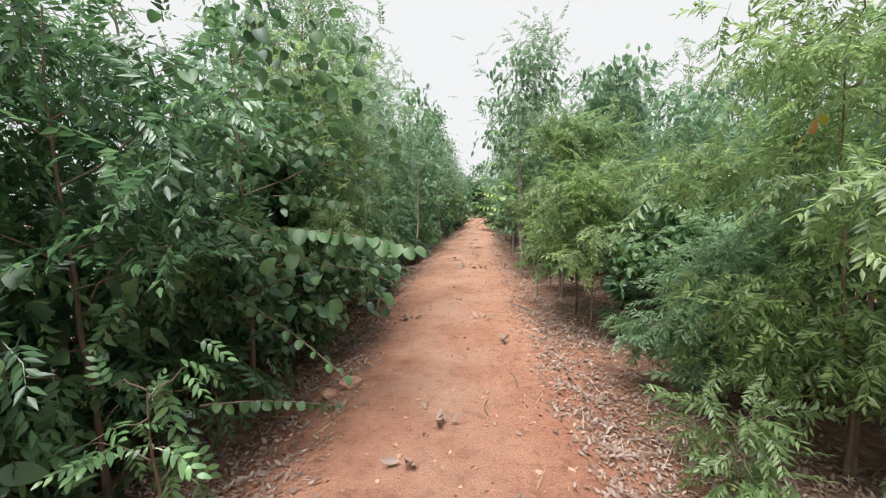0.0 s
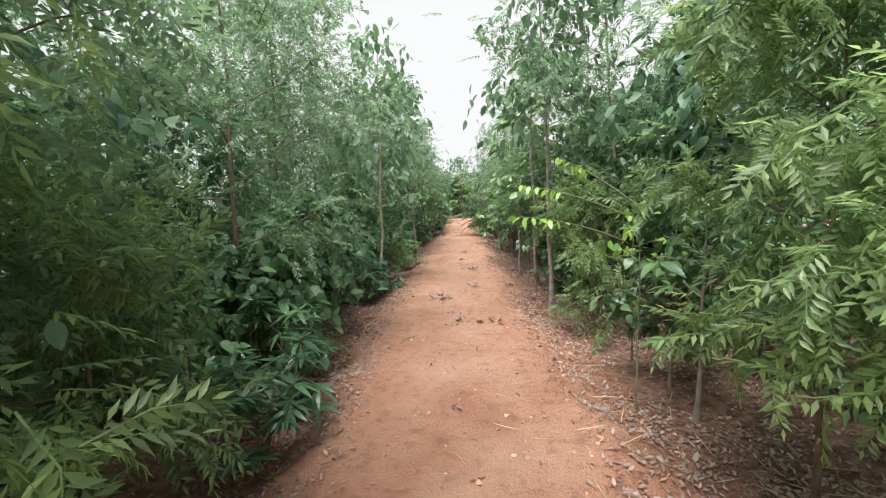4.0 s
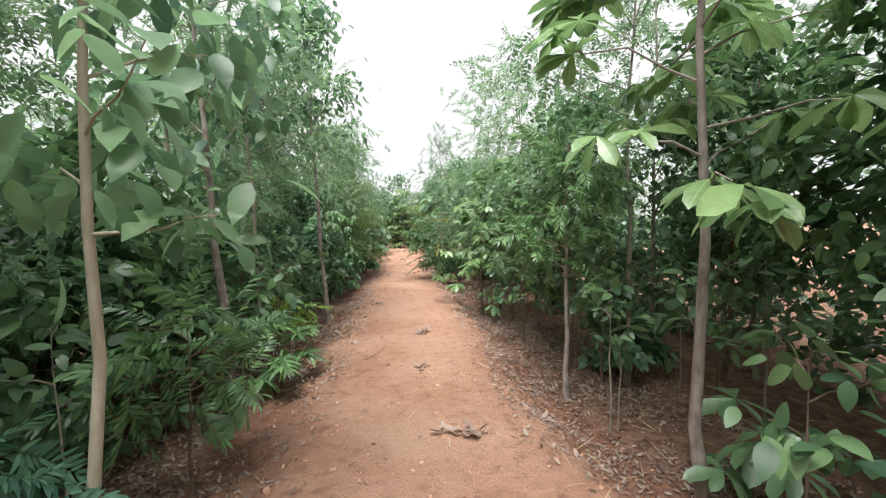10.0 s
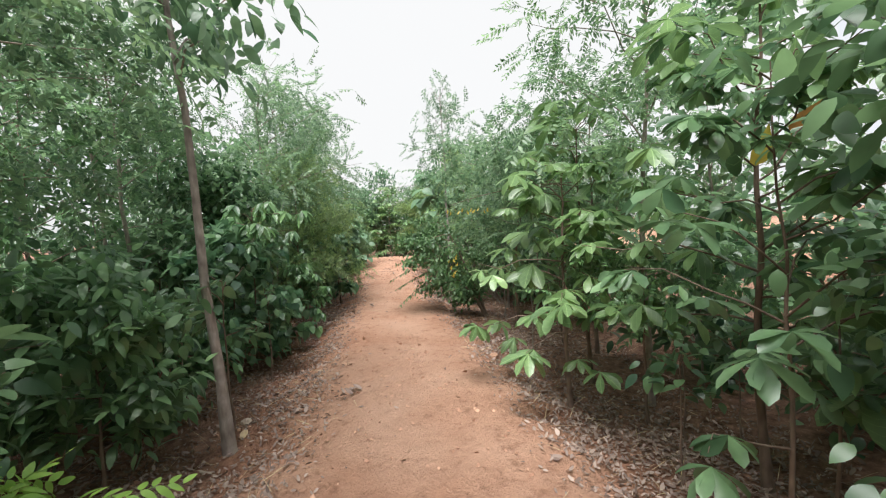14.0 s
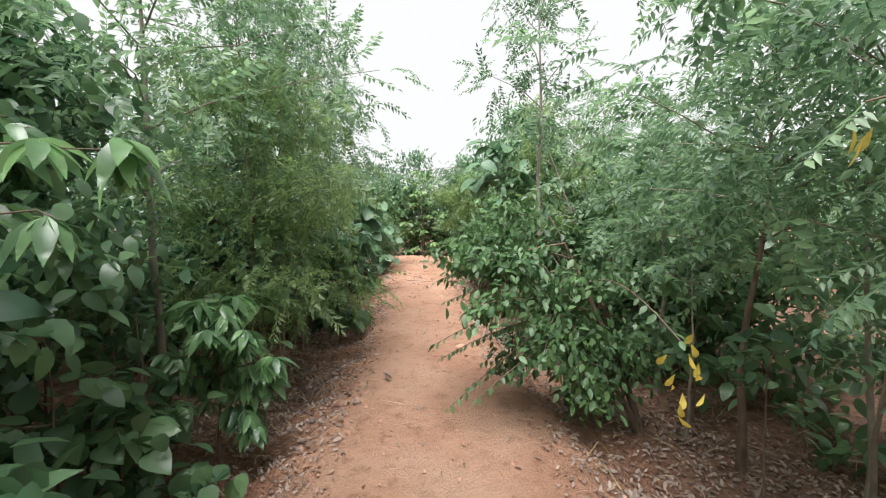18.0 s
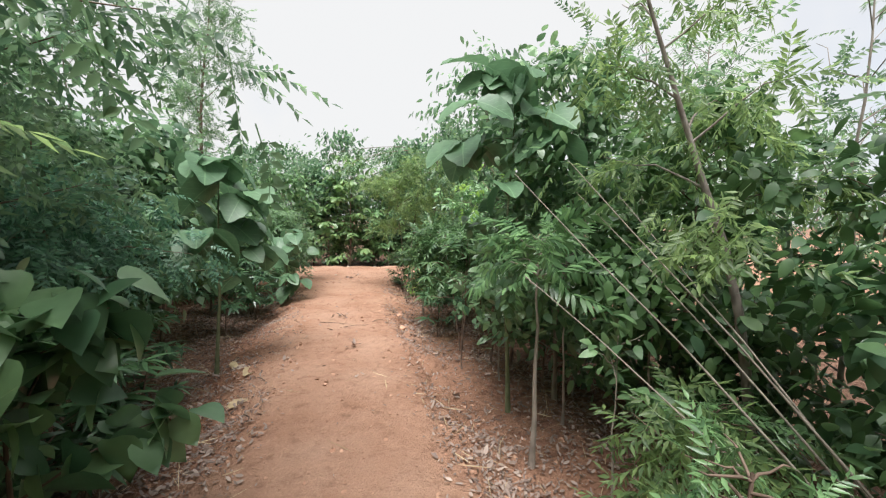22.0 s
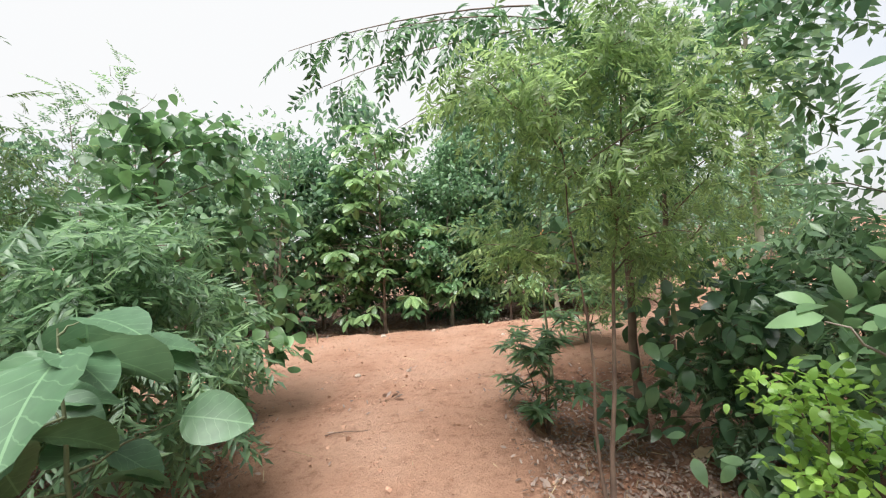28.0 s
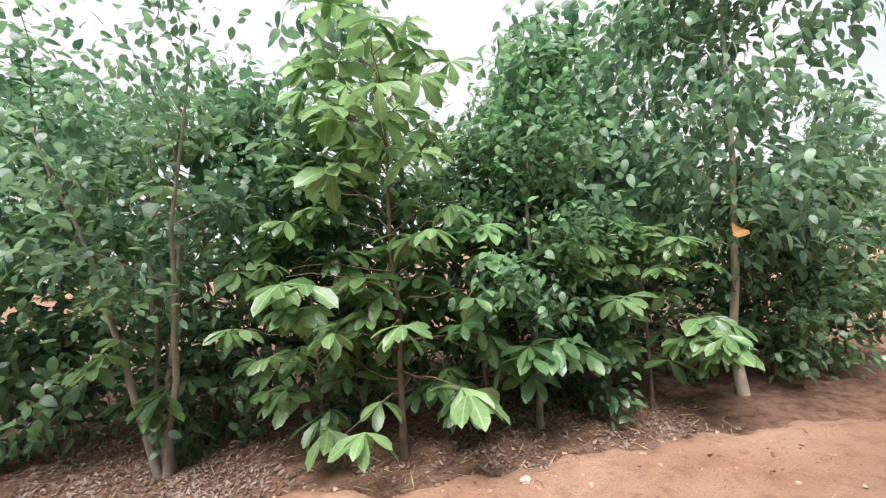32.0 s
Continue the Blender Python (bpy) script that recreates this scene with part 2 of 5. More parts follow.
att = n.new("ShaderNodeAttribute")
att.attribute_name = "bare"
edge = n.new("ShaderNodeMath")
edge.operation = "MULTIPLY_ADD"
edge.inputs[1].default_value = 0.5
l.new(mid_.outputs["Fac"], edge.inputs[0])
l.new(att.outputs["Fac"], edge.inputs[2])
step = ramp(n, [(0.42, (0, 0, 0)), (0.98, (1, 1, 1))])
sc = n.new("ShaderNodeMath")
sc.operation = "MULTIPLY"
sc.inputs[1].default_value = 0.8
l.new(edge.outputs[0], sc.inputs[0])
l.new(sc.outputs[0], step.inputs["Fac"])
band = ramp(n, [(0.45, (0.72, 0.56, 0.48)), (0.98, (1, 1, 1))])
l.new(att.outputs["Fac"], band.inputs["Fac"])
mb = n.new("ShaderNodeMix")
mb.data_type, mb.blend_type = "RGBA", "MULTIPLY"
mb.inputs[0].default_value = 1.0
wear = n.new("ShaderNodeAttribute")
wear.attribute_name = "worn"
wear_by = n.new("ShaderNodeMath")
wear_by.operation = "MULTIPLY"
patchy = ramp(n, [(0.35, (0.1, 0.1, 0.1)), (0.65, (0.75, 0.75, 0.75))])
l.new(big.outputs["Fac"], patchy.inputs["Fac"])
l.new(wear.outputs["Fac"], wear_by.inputs[0])
l.new(patchy.outputs["Color"], wear_by.inputs[1])
dusty = n.new("ShaderNodeMix")
dusty.data_type = "RGBA"
dusty.inputs[7].default_value = (0.46, 0.288, 0.205, 1)
l.new(wear_by.outputs[0], dusty.inputs[0])
l.new(mu.outputs[2], dusty.inputs[6])
l.new(dusty.outputs[2], mb.inputs[6])
l.new(band.outputs["Color"], mb.inputs[7])
fx = n.new("ShaderNodeMix")
fx.data_type = "RGBA"
l.new(step.outputs["Color"], fx.inputs[0])
l.new(c3.outputs["Color"], fx.inputs[6])
l.new(mb.outputs[2], fx.inputs[7])
hv = n.new("ShaderNodeHueSaturation")
mr = n.new("ShaderNodeMapRange")
mr.inputs["To Min"].default_value, mr.inputs["To Max"].default_value = 0.66, 1.34
l.new(fine.outputs["Fac"], mr.inputs["Value"])
l.new(mr.outputs["Result"], hv.inputs["Value"])
l.new(fx.outputs[2], hv.inputs["Color"])
l.new(hv.outputs["Color"], b.inputs["Base Color"])
b.inputs["Roughness"].default_value = 0.95
b.inputs["Specular IOR Level"].default_value = 0.2
bump = n.new("ShaderNodeBump")
bump.inputs["Strength"].default_value, bump.inputs["Distance"].default_value = 1.0, 0.05
hsum = n.new("ShaderNodeMath")
hsum.operation = "MULTIPLY_ADD"
hsum.inputs[1].default_value = 0.5
l.new(fine.outputs["Fac"], hsum.inputs[0])
l.new(mid_.outputs["Fac"], hsum.inputs[2])
l.new(hsum.outputs[0], bump.inputs["Height"])
l.new(bump.outputs["Normal"], b.inputs["Normal"])
SOIL = soil
STONE = bark_mat("pale_stone", (0.30, 0.22, 0.17), (0.55, 0.46, 0.38))
LEAF["clod"] = leaf_mat("earth_clod", (0.22, 0.10, 0.06), (0.55, 0.33, 0.22), 0.95, 0.0)


# ---------------------------------------------------------------- ground
def smooth(a, b_, v):
    u = np.clip((np.asarray(v, float) - a) / (b_ - a), 0, 1)
    return u * u * (3 - 2 * u)


def path_left(y):
    return np.interp(y, [0, 8, 12, 15, 18, 22, 26, 30], [-0.95, -1.15, -1.0, -0.8, -0.72, -0.48, -0.35, -0.5])


def path_right(y):
    return np.interp(y, [0, 6, 11, 15, 18, 20, 23, 26, 28.5, 30], [0.72, 0.62, 0.66, 0.78, 0.9, 0.85, 0.95, 1.12, 1.35, 1.7])


def road_edge(x):
    return np.interp(x, [-6, -1.6, -0.9, 0.4, 0.8, 1.6, 3.6, 6.5, 8], [33.9, 33.7, 33.68, 33.35, 33.2, 33.3, 33.2, 32.75, 36]) + 0.04 * np.sin(7 * np.asarray(x)) + 0.03 * np.sin(17 * np.asarray(x))


def waves(x, y):
    return (0.5 * np.sin(1.9 * x + 0.7 * y) * np.sin(1.3 * y - 0.6 * x) + 0.3 * np.sin(4.3 * x - 2.1 * y + 1) * np.sin(3.7 * y + 1.1 * x)
            + 0.2 * np.sin(9.1 * x + 5.3 * y) * np.sin(8.3 * y - 4.7 * x + 2))


def land(x, y):
    """Height of the ground, and how bare it is (1: red soil, 0: brown litter soil)."""
    x, y = np.asarray(x, float), np.asarray(y, float)
    wob = 0.07 * np.sin(2.3 * y + 0.5 * np.sin(1.1 * y)) + 0.05 * np.sin(6.1 * y + 1.3)
    to_left, to_right = x - path_left(y) + wob * 0.6, path_right(y) - x + wob * 0.7
    end = 1 - smooth(31.5, 32.0, y)
    bite = 0.09 * np.sin(3.7 * y + 2.0 * np.sin(1.3 * y)) * np.sin(9.7 * y + 4.0 * x) + 0.05 * np.sin(17.3 * y + 6.0 * np.sin(2.1 * x))
    on_path = smooth(-0.55, 0.12, to_left + bite) * smooth(-0.36, 0.08, to_right + bite) * end
    red = smooth(-1.15, 0.0, to_left) * smooth(-1.1 - 0.6 * smooth(19, 23, y), 0.0, to_right) * end
    far_edge = road_edge(x)
    near_edge = np.interp(x, [-6, -1.5, -0.6, 1.6, 2.4, 5, 7], [31.2, 31.0, 30.0, 29.6, 30.6, 30.4, 24])
    on_road = smooth(-0.7, 0.3, y - near_edge + 0.2 * np.sin(2.1 * x)) * smooth(-0.1, 0.16, far_edge - y)
    on_road = on_road * smooth(-9, -6, x)
    bare = np.maximum(on_path, on_road)
    red = np.maximum(red, on_road)
    side = -0.21 + 0.07 * waves(0.7 * x, 0.7 * y)
    top = 0.022 * waves(x, y) + 0.012 * waves(2.7 * x + 3, 2.7 * y) - 0.03 * smooth(0.3, 1.2, np.abs(x - 0.5 * (path_left(y) + path_right(y)))) * (1 - on_road)
    line = path_right(y) + 0.03 + 0.05 * np.sin(2.9 * y) + 0.03 * np.sin(8.3 * y + 1)
    rut = -0.1 * np.exp(-((x - line) / 0.06) ** 2) * smooth(23.0, 24.0, y) * (1 - smooth(27.6, 28.2, y)) * (0.6 + 0.4 * np.sin(5.1 * y + 2))
    z = side + (top - side) * bare + rut
    open_land = smooth(6.5, 9, x) * (1 - smooth(60, 80, np.abs(y)))
    z = z + open_land * (0.1 - z) * 0.9
    far = smooth(12, 40, np.hypot(x, y - 16))
    return z * (1 - far) - 0.2 * far, np.clip(np.maximum(red, open_land * 0.9), 0, 1)


def ground_z(x, y):
    return float(land(x, y)[0])


def raw_mesh(name, v, f, mats, smooth_=False, mat_index=None):
    v, f = np.asarray(v, np.float32), np.asarray(f, np.int32)
    me = bpy.data.meshes.new(name)
    k = f.shape[1]
    me.vertices.add(len(v))
    me.vertices.foreach_set("co", v.ravel())
    me.loops.add(f.size)
    me.loops.foreach_set("vertex_index", f.ravel())
    me.polygons.add(len(f))
    me.polygons.foreach_set("loop_start", np.arange(0, f.size, k, dtype=np.int32))
    if smooth_:
        me.polygons.foreach_set("use_smooth", np.ones(len(f), bool))
    for m in mats if isinstance(mats, (list, tuple)) else [mats]:
        me.materials.append(m)
    if mat_index is not None:
        me.polygons.foreach_set("material_index", np.asarray(mat_index, np.int32))
    me.update(calc_edges=True)
    return me


def build_ground():
    out = np.geomspace(1, 60, 26)
    gx = np.concatenate([-4 - 7 * (out[::-1] - 0.86), np.arange(-4, -2.0, 0.1), np.arange(-2.0, 2.6, 0.055), np.arange(2.6, 6.001, 0.1), 6 + 7 * (out - 0.86)])
    gy = np.concatenate([-3 - 7 * (out[::-1] - 0.86), np.arange(-3, 0.9, 0.11), np.arange(0.9, 34.5, 0.075), np.arange(34.5, 37.001, 0.11), 37 + 7 * (out - 0.86)])
    x, y = np.meshgrid(gx, gy)
    z, bare = land(x, y)
    nx, ny = len(gx), len(gy)
    v = np.stack([x, y, z], -1).reshape(-1, 3)
    i = (np.arange(ny - 1)[:, None] * nx + np.arange(nx - 1)).ravel()
    f = np.stack([i, i + 1, i + nx + 1, i + nx], 1)
    me = raw_mesh("ground", v, f, SOIL, True)
    a = me.attributes.new("bare", "FLOAT", "POINT")
    a.data.foreach_set("value", bare.astype(np.float32).ravel())
    mid = 0.55 * path_left(y) + 0.45 * path_right(y) + 0.08 * np.sin(1.1 * y)
    worn = np.maximum(np.exp(-((x - mid) / (0.42 + 0.08 * np.sin(2.3 * y))) ** 2), smooth(29.5, 31, y) * 0.7)
    a = me.attributes.new("worn", "FLOAT", "POINT")
    a.data.foreach_set("value", worn.astype(np.float32).ravel())
    return tagged(new("ground", me), "red earth footpath raised between strips of dry leaf litter", "ground", kind="structure")


build_ground()


# ---------------------------------------------------------------- plants
def blade(length, width, fold=0.12, bend=0.12, shape=((0.0, 0.06), (0.25, 0.75), (0.55, 1.0), (0.82, 0.62), (1.0, 0.0)), wave=0.0):
    """One leaf blade along +x with a folded midrib and a bent tip: vertices and triangles."""
    v, f = [], []
    for k, (s, w) in enumerate(shape):
        zc = -bend * s * s * length
        zs = zc + fold * w * width + (wave * width * (1 if k % 2 else -1))
        v += [(s * length, 0.5 * w * width, zs), (s * length, 0, zc), (s * length, -0.5 * w * width, zs)]
    for k in range(len(shape) - 1):
        a, c = 3 * k, 3 * k + 3
        f += [(a, a + 1, c + 1), (a, c + 1, c), (a + 1, a + 2, c + 2), (a + 1, c + 2, c + 1)]
    return np.array(v, float), np.array(f, int)


def leaflet(length, width):
    v = np.array([(0, 0, 0), (0.42 * length, 0.5 * width, 0.12 * width), (length, 0, -0.1 * length), (0.42 * length, -0.5 * width, 0.12 * width)])
    return v, np.array([(0, 2, 1), (0, 3, 2)])


def small_blade(length, width, bend=0.15, fold=0.1, a=0.28, c=0.68, wide=0.86):
    """A small leaf of ten corners, bent along its length and cupped across it."""
    rows = ((0.45 * a, 0.62), (a, 0.96), (0.5 * (a + c), 0.5 * (1 + wide) + 0.06), (c, 0.92 * wide), (0.45 * c + 0.55, 0.5 * wide))
    v = [(0, 0, 0)]
    for s_, w in rows:
        z = -bend * length * s_ * s_ + fold * width * w
        v += [(s_ * length, 0.5 * width * w, z), (s_ * length, -0.5 * width * w, z)]
    v.append((length, 0, -bend * length))
    f = [(0, 2, 1)] + [t_ for k in range(1, 8, 2) for t_ in ((k, k + 1, k + 3), (k, k + 3, k + 2))] + [(9, 10, 11)]
    return np.array(v, float), np.array(f)


def chip(length, width, bend=0.15, fold=0.1, a=0.28, c=0.68, wide=0.86):
    """A dry scrap of leaf with six corners."""
    def z(s):
        return -bend * length * s * s
    v = [(0, 0, 0), (a * length, 0.5 * width, z(a) + fold * width), (a * length, -0.5 * width, z(a) + fold * width),
         (c * length, 0.5 * width * wide, z(c) + fold * width), (c * length, -0.5 * width * wide, z(c) + fold * width), (length, 0, z(1))]
    return np.array(v, float), np.array([(0, 2, 1), (1, 2, 4), (1, 4, 3), (3, 4, 5)])


def compound(length, pairs, llen, lwid, sweep=55, droop=0.25, start=0.22, seed=1, broad=False):
    """A pinnate leaf: a thin stalk with leaflets in pairs and one at the tip, no two quite alike."""
    rng = np.random.default_rng(seed)
    vs, fs, k = [], [], 0
    lv, lf = small_blade(llen, lwid, 0.22, 0.12) if broad else leaflet(llen, lwid)
    for i in range(pairs + 1):
        s = start + (1 - start) * i / pairs
        bow = 0.12 * length * math.sin(2.2 * s + seed)
        sides = (0,) if i == pairs else (1, -1)
        for sd in sides:
            at = s + rng.uniform(-0.02, 0.02)
            p = np.array([at * length, bow, -droop * length * at * at])
            a = radians(sweep * sd * (1.1 - 0.35 * s) + rng.normal(0, 9))
            size = (1.0 - 0.45 * abs(s - 0.55)) * rng.uniform(0.82, 1.12)
            dip, c, si = rng.uniform(0.05, 0.65), math.cos(a), math.sin(a)
            q = lv * size
            q = np.stack([q[:, 0] * c - q[:, 1] * si, q[:, 0] * si + q[:, 1] * c, q[:, 2] - dip * q[:, 0]], 1) + p
            vs.append(q), fs.append(lf + k)
            k += len(q)
    mid = 0.12 * length * math.sin(1.2 + seed)
    st = np.array([(0, 0.0025, 0), (0, -0.0025, 0), (0.55 * length, mid + 0.002, -droop * length * 0.3), (0.55 * length, mid - 0.002, -droop * length * 0.3), (length, 0.12 * length * math.sin(2.2 + seed), -droop * length)])
    vs.append(st), fs.append(np.array([(0, 1, 3), (0, 3, 2), (2, 3, 4)]) + k)
    return np.concatenate(vs), np.concatenate(fs)


OVAL = ((0.0, 0.05), (0.2, 0.7), (0.5, 1.0), (0.8, 0.66), (1.0, 0.0))
OBOV = ((0.0, 0.04), (0.3, 0.5), (0.62, 1.0), (0.88, 0.75), (1.0, 0.05))
ROUND = ((0.0, 0.42), (0.06, 0.7), (0.2, 0.93), (0.45, 1.0), (0.7, 0.9), (0.88, 0.62), (0.97, 0.3), (1.0, 0.12))
LANCE = ((0.0, 0.1), (0.3, 0.85), (0.6, 1.0), (0.85, 0.5), (1.0, 0.0))
BIG = ((0.0, 0.1), (0.05, 0.36), (0.12, 0.62), (0.2, 0.8), (0.3, 0.95), (0.41, 1.0), (0.53, 0.99), (0.65, 0.88), (0.77, 0.72), (0.87, 0.5), (0.95, 0.24), (1.0, 0.02))

# template, material, leaves in a whorl (0: single along the twig), droop of the leaf
KIND = {
    "neem": (compound(0.23, 7, 0.066, 0.021), "neem", 0, 0.45),
    "neem_dark": (compound(0.27, 6, 0.088, 0.034), "neem_dark", 0, 0.4),
    "feather": (compound(0.27, 7, 0.058, 0.027, 65), "feather", 0, 0.3),
    "broad_pinnate": (compound(0.28, 4, 0.10, 0.042, 60, 0.35, broad=True), "fresh", 0, 0.5),
    "ovate": (small_blade(0.115, 0.058), "ovate", 0, 0.45),
    "ovate_smooth": (blade(0.115, 0.056, 0.12, 0.18, ((0.0, 0.05), (0.22, 0.78), (0.5, 1.0), (0.8, 0.6), (1.0, 0.0))), "ovate", 0, 0.45),
    "ovate_fresh": (small_blade(0.14, 0.056, 0.25), "fresh", 0, 0.55),
    "hanging": (small_blade(0.17, 0.075, 0.2), "pale_hanging", 0, 0.9),
    "round": (blade(0.09, 0.085, 0.24, 0.2, ROUND), "round", 0, 0.6),
    "long_pinnate": (compound(0.36, 10, 0.10, 0.026, 58, 0.15, 0.12, 4, True), "fresh", 0, 0.05),
    "small_fresh": (small_blade(0.05, 0.028), "fresh", 0, 0.3),
    "heart": (blade(0.13, 0.105, 0.1, 0.22, ((0.0, 0.45), (0.1, 0.84), (0.3, 1.0), (0.55, 0.82), (0.8, 0.4), (1.0, 0.0))), "heart", 0, 0.7),
    "drooping": (blade(0.17, 0.062, 0.14, 0.35, ((0.0, 0.08), (0.2, 0.75), (0.45, 1.0), (0.75, 0.65), (1.0, 0.0))), "fresh", 6, 1.5),
    "long": (blade(0.21, 0.062, 0.12, 0.3, LANCE), "fresh", 6, 0.35),
    "big_hanging": (blade(0.24, 0.125, 0.1, 0.22, ((0.0, 0.2), (0.2, 0.8), (0.42, 1.0), (0.72, 0.7), (1.0, 0.0))), "pale_hanging", 0, 0.9),
    "wide": (small_blade(0.15, 0.10, 0.22, 0.1, 0.25, 0.65, 0.75), "heart", 0, 0.7),
    "magnolia": (blade(0.21, 0.088, 0.14, 0.3, OBOV), "magnolia", 7, 0.7),
    "lance": (small_blade(0.17, 0.034, 0.3, 0.1, 0.3, 0.65, 0.8), "lance", 9, 0.15),
    "lobed": (blade(0.125, 0.085, 0.1, 0.25, ((0.0, 0.3), (0.15, 0.85), (0.4, 1.0), (0.72, 0.58), (1.0, 0.0)), 0.02), "heart", 0, 0.6),
    "teak": (blade(0.40, 0.315, 0.13, 0.3, BIG, 0.016), "teak", 2, 1.1),
}


def tube(pts, rad, sides=6):
    pts, rad = np.asarray(pts, float), np.asarray(rad, float)
    d = np.gradient(pts, axis=0)
    d /= np.linalg.norm(d, axis=1)[:, None] + 1e-9
    ref = np.where(np.abs(d[:, 2:3]) > 0.9, np.array([[1.0, 0, 0]]), np.array([[0, 0, 1.0]]))
    u = np.cross(d, ref)
    u /= np.linalg.norm(u, axis=1)[:, None]
    w = np.cross(d, u)
    a = np.linspace(0, 2 * np.pi, sides, endpoint=False)
    v = pts[:, None] + rad[:, None, None] * (np.cos(a)[None, :, None] * u[:, None] + np.sin(a)[None, :, None] * w[:, None])
    k = len(pts)
    i = (np.arange(k - 1)[:, None] * sides + np.arange(sides)).ravel()
    j = (np.arange(k - 1)[:, None] * sides + (np.arange(sides) + 1) % sides).ravel()
    return v.reshape(-1, 3), np.stack([i, j, j + sides, i + sides], 1)


def join(pieces):
    vs, fs, k = [], [], 0
    for v, f in pieces:
        vs.append(v), fs.append(f + k)
        k += len(v)
    return np.concatenate(vs), np.concatenate(fs)


def axes_of(d, roll, rng):
    """Frames with x along d and z near up, turned by roll."""
    d = d / (np.linalg.norm(d, axis=1)[:, None] + 1e-9)
    up = np.array([0, 0, 1.0]) + rng.normal(0, 0.25, d.shape)
    z = up - (up * d).sum(1)[:, None] * d
    z /= np.linalg.norm(z, axis=1)[:, None] + 1e-9
    y = np.cross(z, d)
    c, s = np.cos(roll)[:, None], np.sin(roll)[:, None]
    return np.stack([d, c * y + s * z, c * z - s * y], -1)


def stamp(template, pos, fr, size):
    tv, tf = template
    v = np.einsum("mij,nj->mni", fr, tv) * size[:, None, None] + pos[:, None]
    f = tf[None] + (np.arange(len(pos)) * len(tv))[:, None, None]
    return v.reshape(-1, 3), f.reshape(-1, tf.shape[1])


def part(name, me, parent, label=""):
    ob = new(name, me)
    ob.parent = parent
    return tagged(ob, label)


def plant(name, label, category, kind, x, y, h, r, base=0.3, n=300, tr=0.018, bark="brown", lean=(0, 0), bias=(0, 0), limbs=10,
          el=35, size=1.0, seed=1, mat=None, pieces=False, group="", stems=1, fill=0.14, spread=0.75, z=None, tip=1.0, joined=False, sprays=(), accents=()):
    """A shrub or tree: trunk (or several stems), branches, and leaves of one kind. base: where the crown begins; bias: how far the crown reaches to a side."""
    rng = np.random.default_rng(seed * 7919 + 13)
    root = tagged(new(name), label, category, group)
    root.location = (x, y, (ground_z(x, y) if z is None else z) - 0.015)
    template, leaf_name, whorl, droop = KIND[kind]
    leaf = LEAF[mat or leaf_name]
    wood, limb_lines = [], []
    tops = []
    for s in range(stems):
        k = 9
        u = np.linspace(0, 1, k)
        sway = rng.normal(0, 0.035 * h / 2, (k, 2)).cumsum(0) * 0.35
        sway -= sway[0]
        ang = 2 * np.pi * s / max(stems, 1) + rng.uniform(0, 1)
        out = (0.22 * r * np.array([math.cos(ang), math.sin(ang)])) if stems > 1 else np.zeros(2)
        line = np.zeros((k, 3))
        line[:, :2] = sway + u[:, None] ** 1.3 * (np.array(lean) + out * 2) + (out * 0.12)
        line[:, 2] = u * h * (0.94 if s == 0 else rng.uniform(0.7, 0.95))
        rr = tr * (1 - 0.8 * u) * (1 if s == 0 else 0.75)
        rr[0] *= 1.35
        tops.append((line, rr))
        if joined:
            wood.append(tube(line, rr, 6))
        else:
            part("trunk" if stems == 1 else "stem", raw_mesh("trunk", *tube(line, rr, 8), BARK[bark], True), root)
    for i in range(limbs):
        line, rr = tops[i % stems]
        uz = (i + rng.uniform(0, 0.9)) / limbs
        zz = base + (h - base) * uz * 0.96
        u0 = min(zz / line[-1, 2], 0.98)
        o = np.array([np.interp(u0, np.linspace(0, 1, 9), line[:, c]) for c in range(3)])
        prof = min(1.0, 0.6 + uz * 2.0) * (1 - 0.7 * uz ** 3.0 * tip)
        az = i * 2.399 + seed + rng.normal(0, 0.35)
        length = r * prof * rng.uniform(0.8, 1.15)
        e = radians(el + 22 * uz + rng.normal(0, 9))
        d = np.array([math.cos(az) * math.cos(e), math.sin(az) * math.cos(e), math.sin(e)])
        t = np.linspace(0, 1, 5)[:, None]
        ln = o + d * length * t + np.array([bias[0], bias[1], 0]) * t * (0.4 + 0.6 * uz) + np.array([0, 0, -0.22 * length]) * t ** 2
        ln[1:] += rng.normal(0, 0.025 * r, (4, 3))
        limb_lines.append(ln)
        r0 = min(tr * 0.5, 0.25 * np.interp(u0, np.linspace(0, 1, 9), rr) + 0.004)
        tb = tube(ln, np.linspace(max(r0, 0.004), 0.002, 5), 4 if joined else 5)
        if joined:
            wood.append(tb)
        else:
            part("branch", raw_mesh("branch", *tb, BARK[bark], True), root)
    if joined:
        part("trunk", raw_mesh("trunk", *join(wood), BARK[bark], True), root)
    for p0, p1, m, sz, *start in sprays:
        spray(root, kind, leaf, p0, p1, m, sz, bark, rng, *start)
    for place, hue, sz in accents:
        me = PIECE.get(("odd", hue))
        if me is None:
            me = PIECE[("odd", hue)] = raw_mesh("leaf", *blade(0.17, 0.075, 0.14, 0.2, OBOV), LEAF[hue], True)
        ob = part("leaf", me, root, hue + " leaf hanging among the green ones")
        d = np.array([[rng.normal(0, 0.5), rng.normal(0, 0.5), -1.0]])
        ob.matrix_local = Matrix.Translation(Vector(place) - root.location) @ Matrix(axes_of(d, rng.uniform(0, 6, 1), rng)[0].tolist()).to_4x4() @ Matrix.Scale(sz, 4)
    lines = np.array(limb_lines)
    w = np.linalg.norm(lines[:, -1] - lines[:, 0], axis=1) + 0.15
    count = n if not whorl else max(1, n // whorl)
    li = rng.choice(limbs, count, p=w / w.sum())
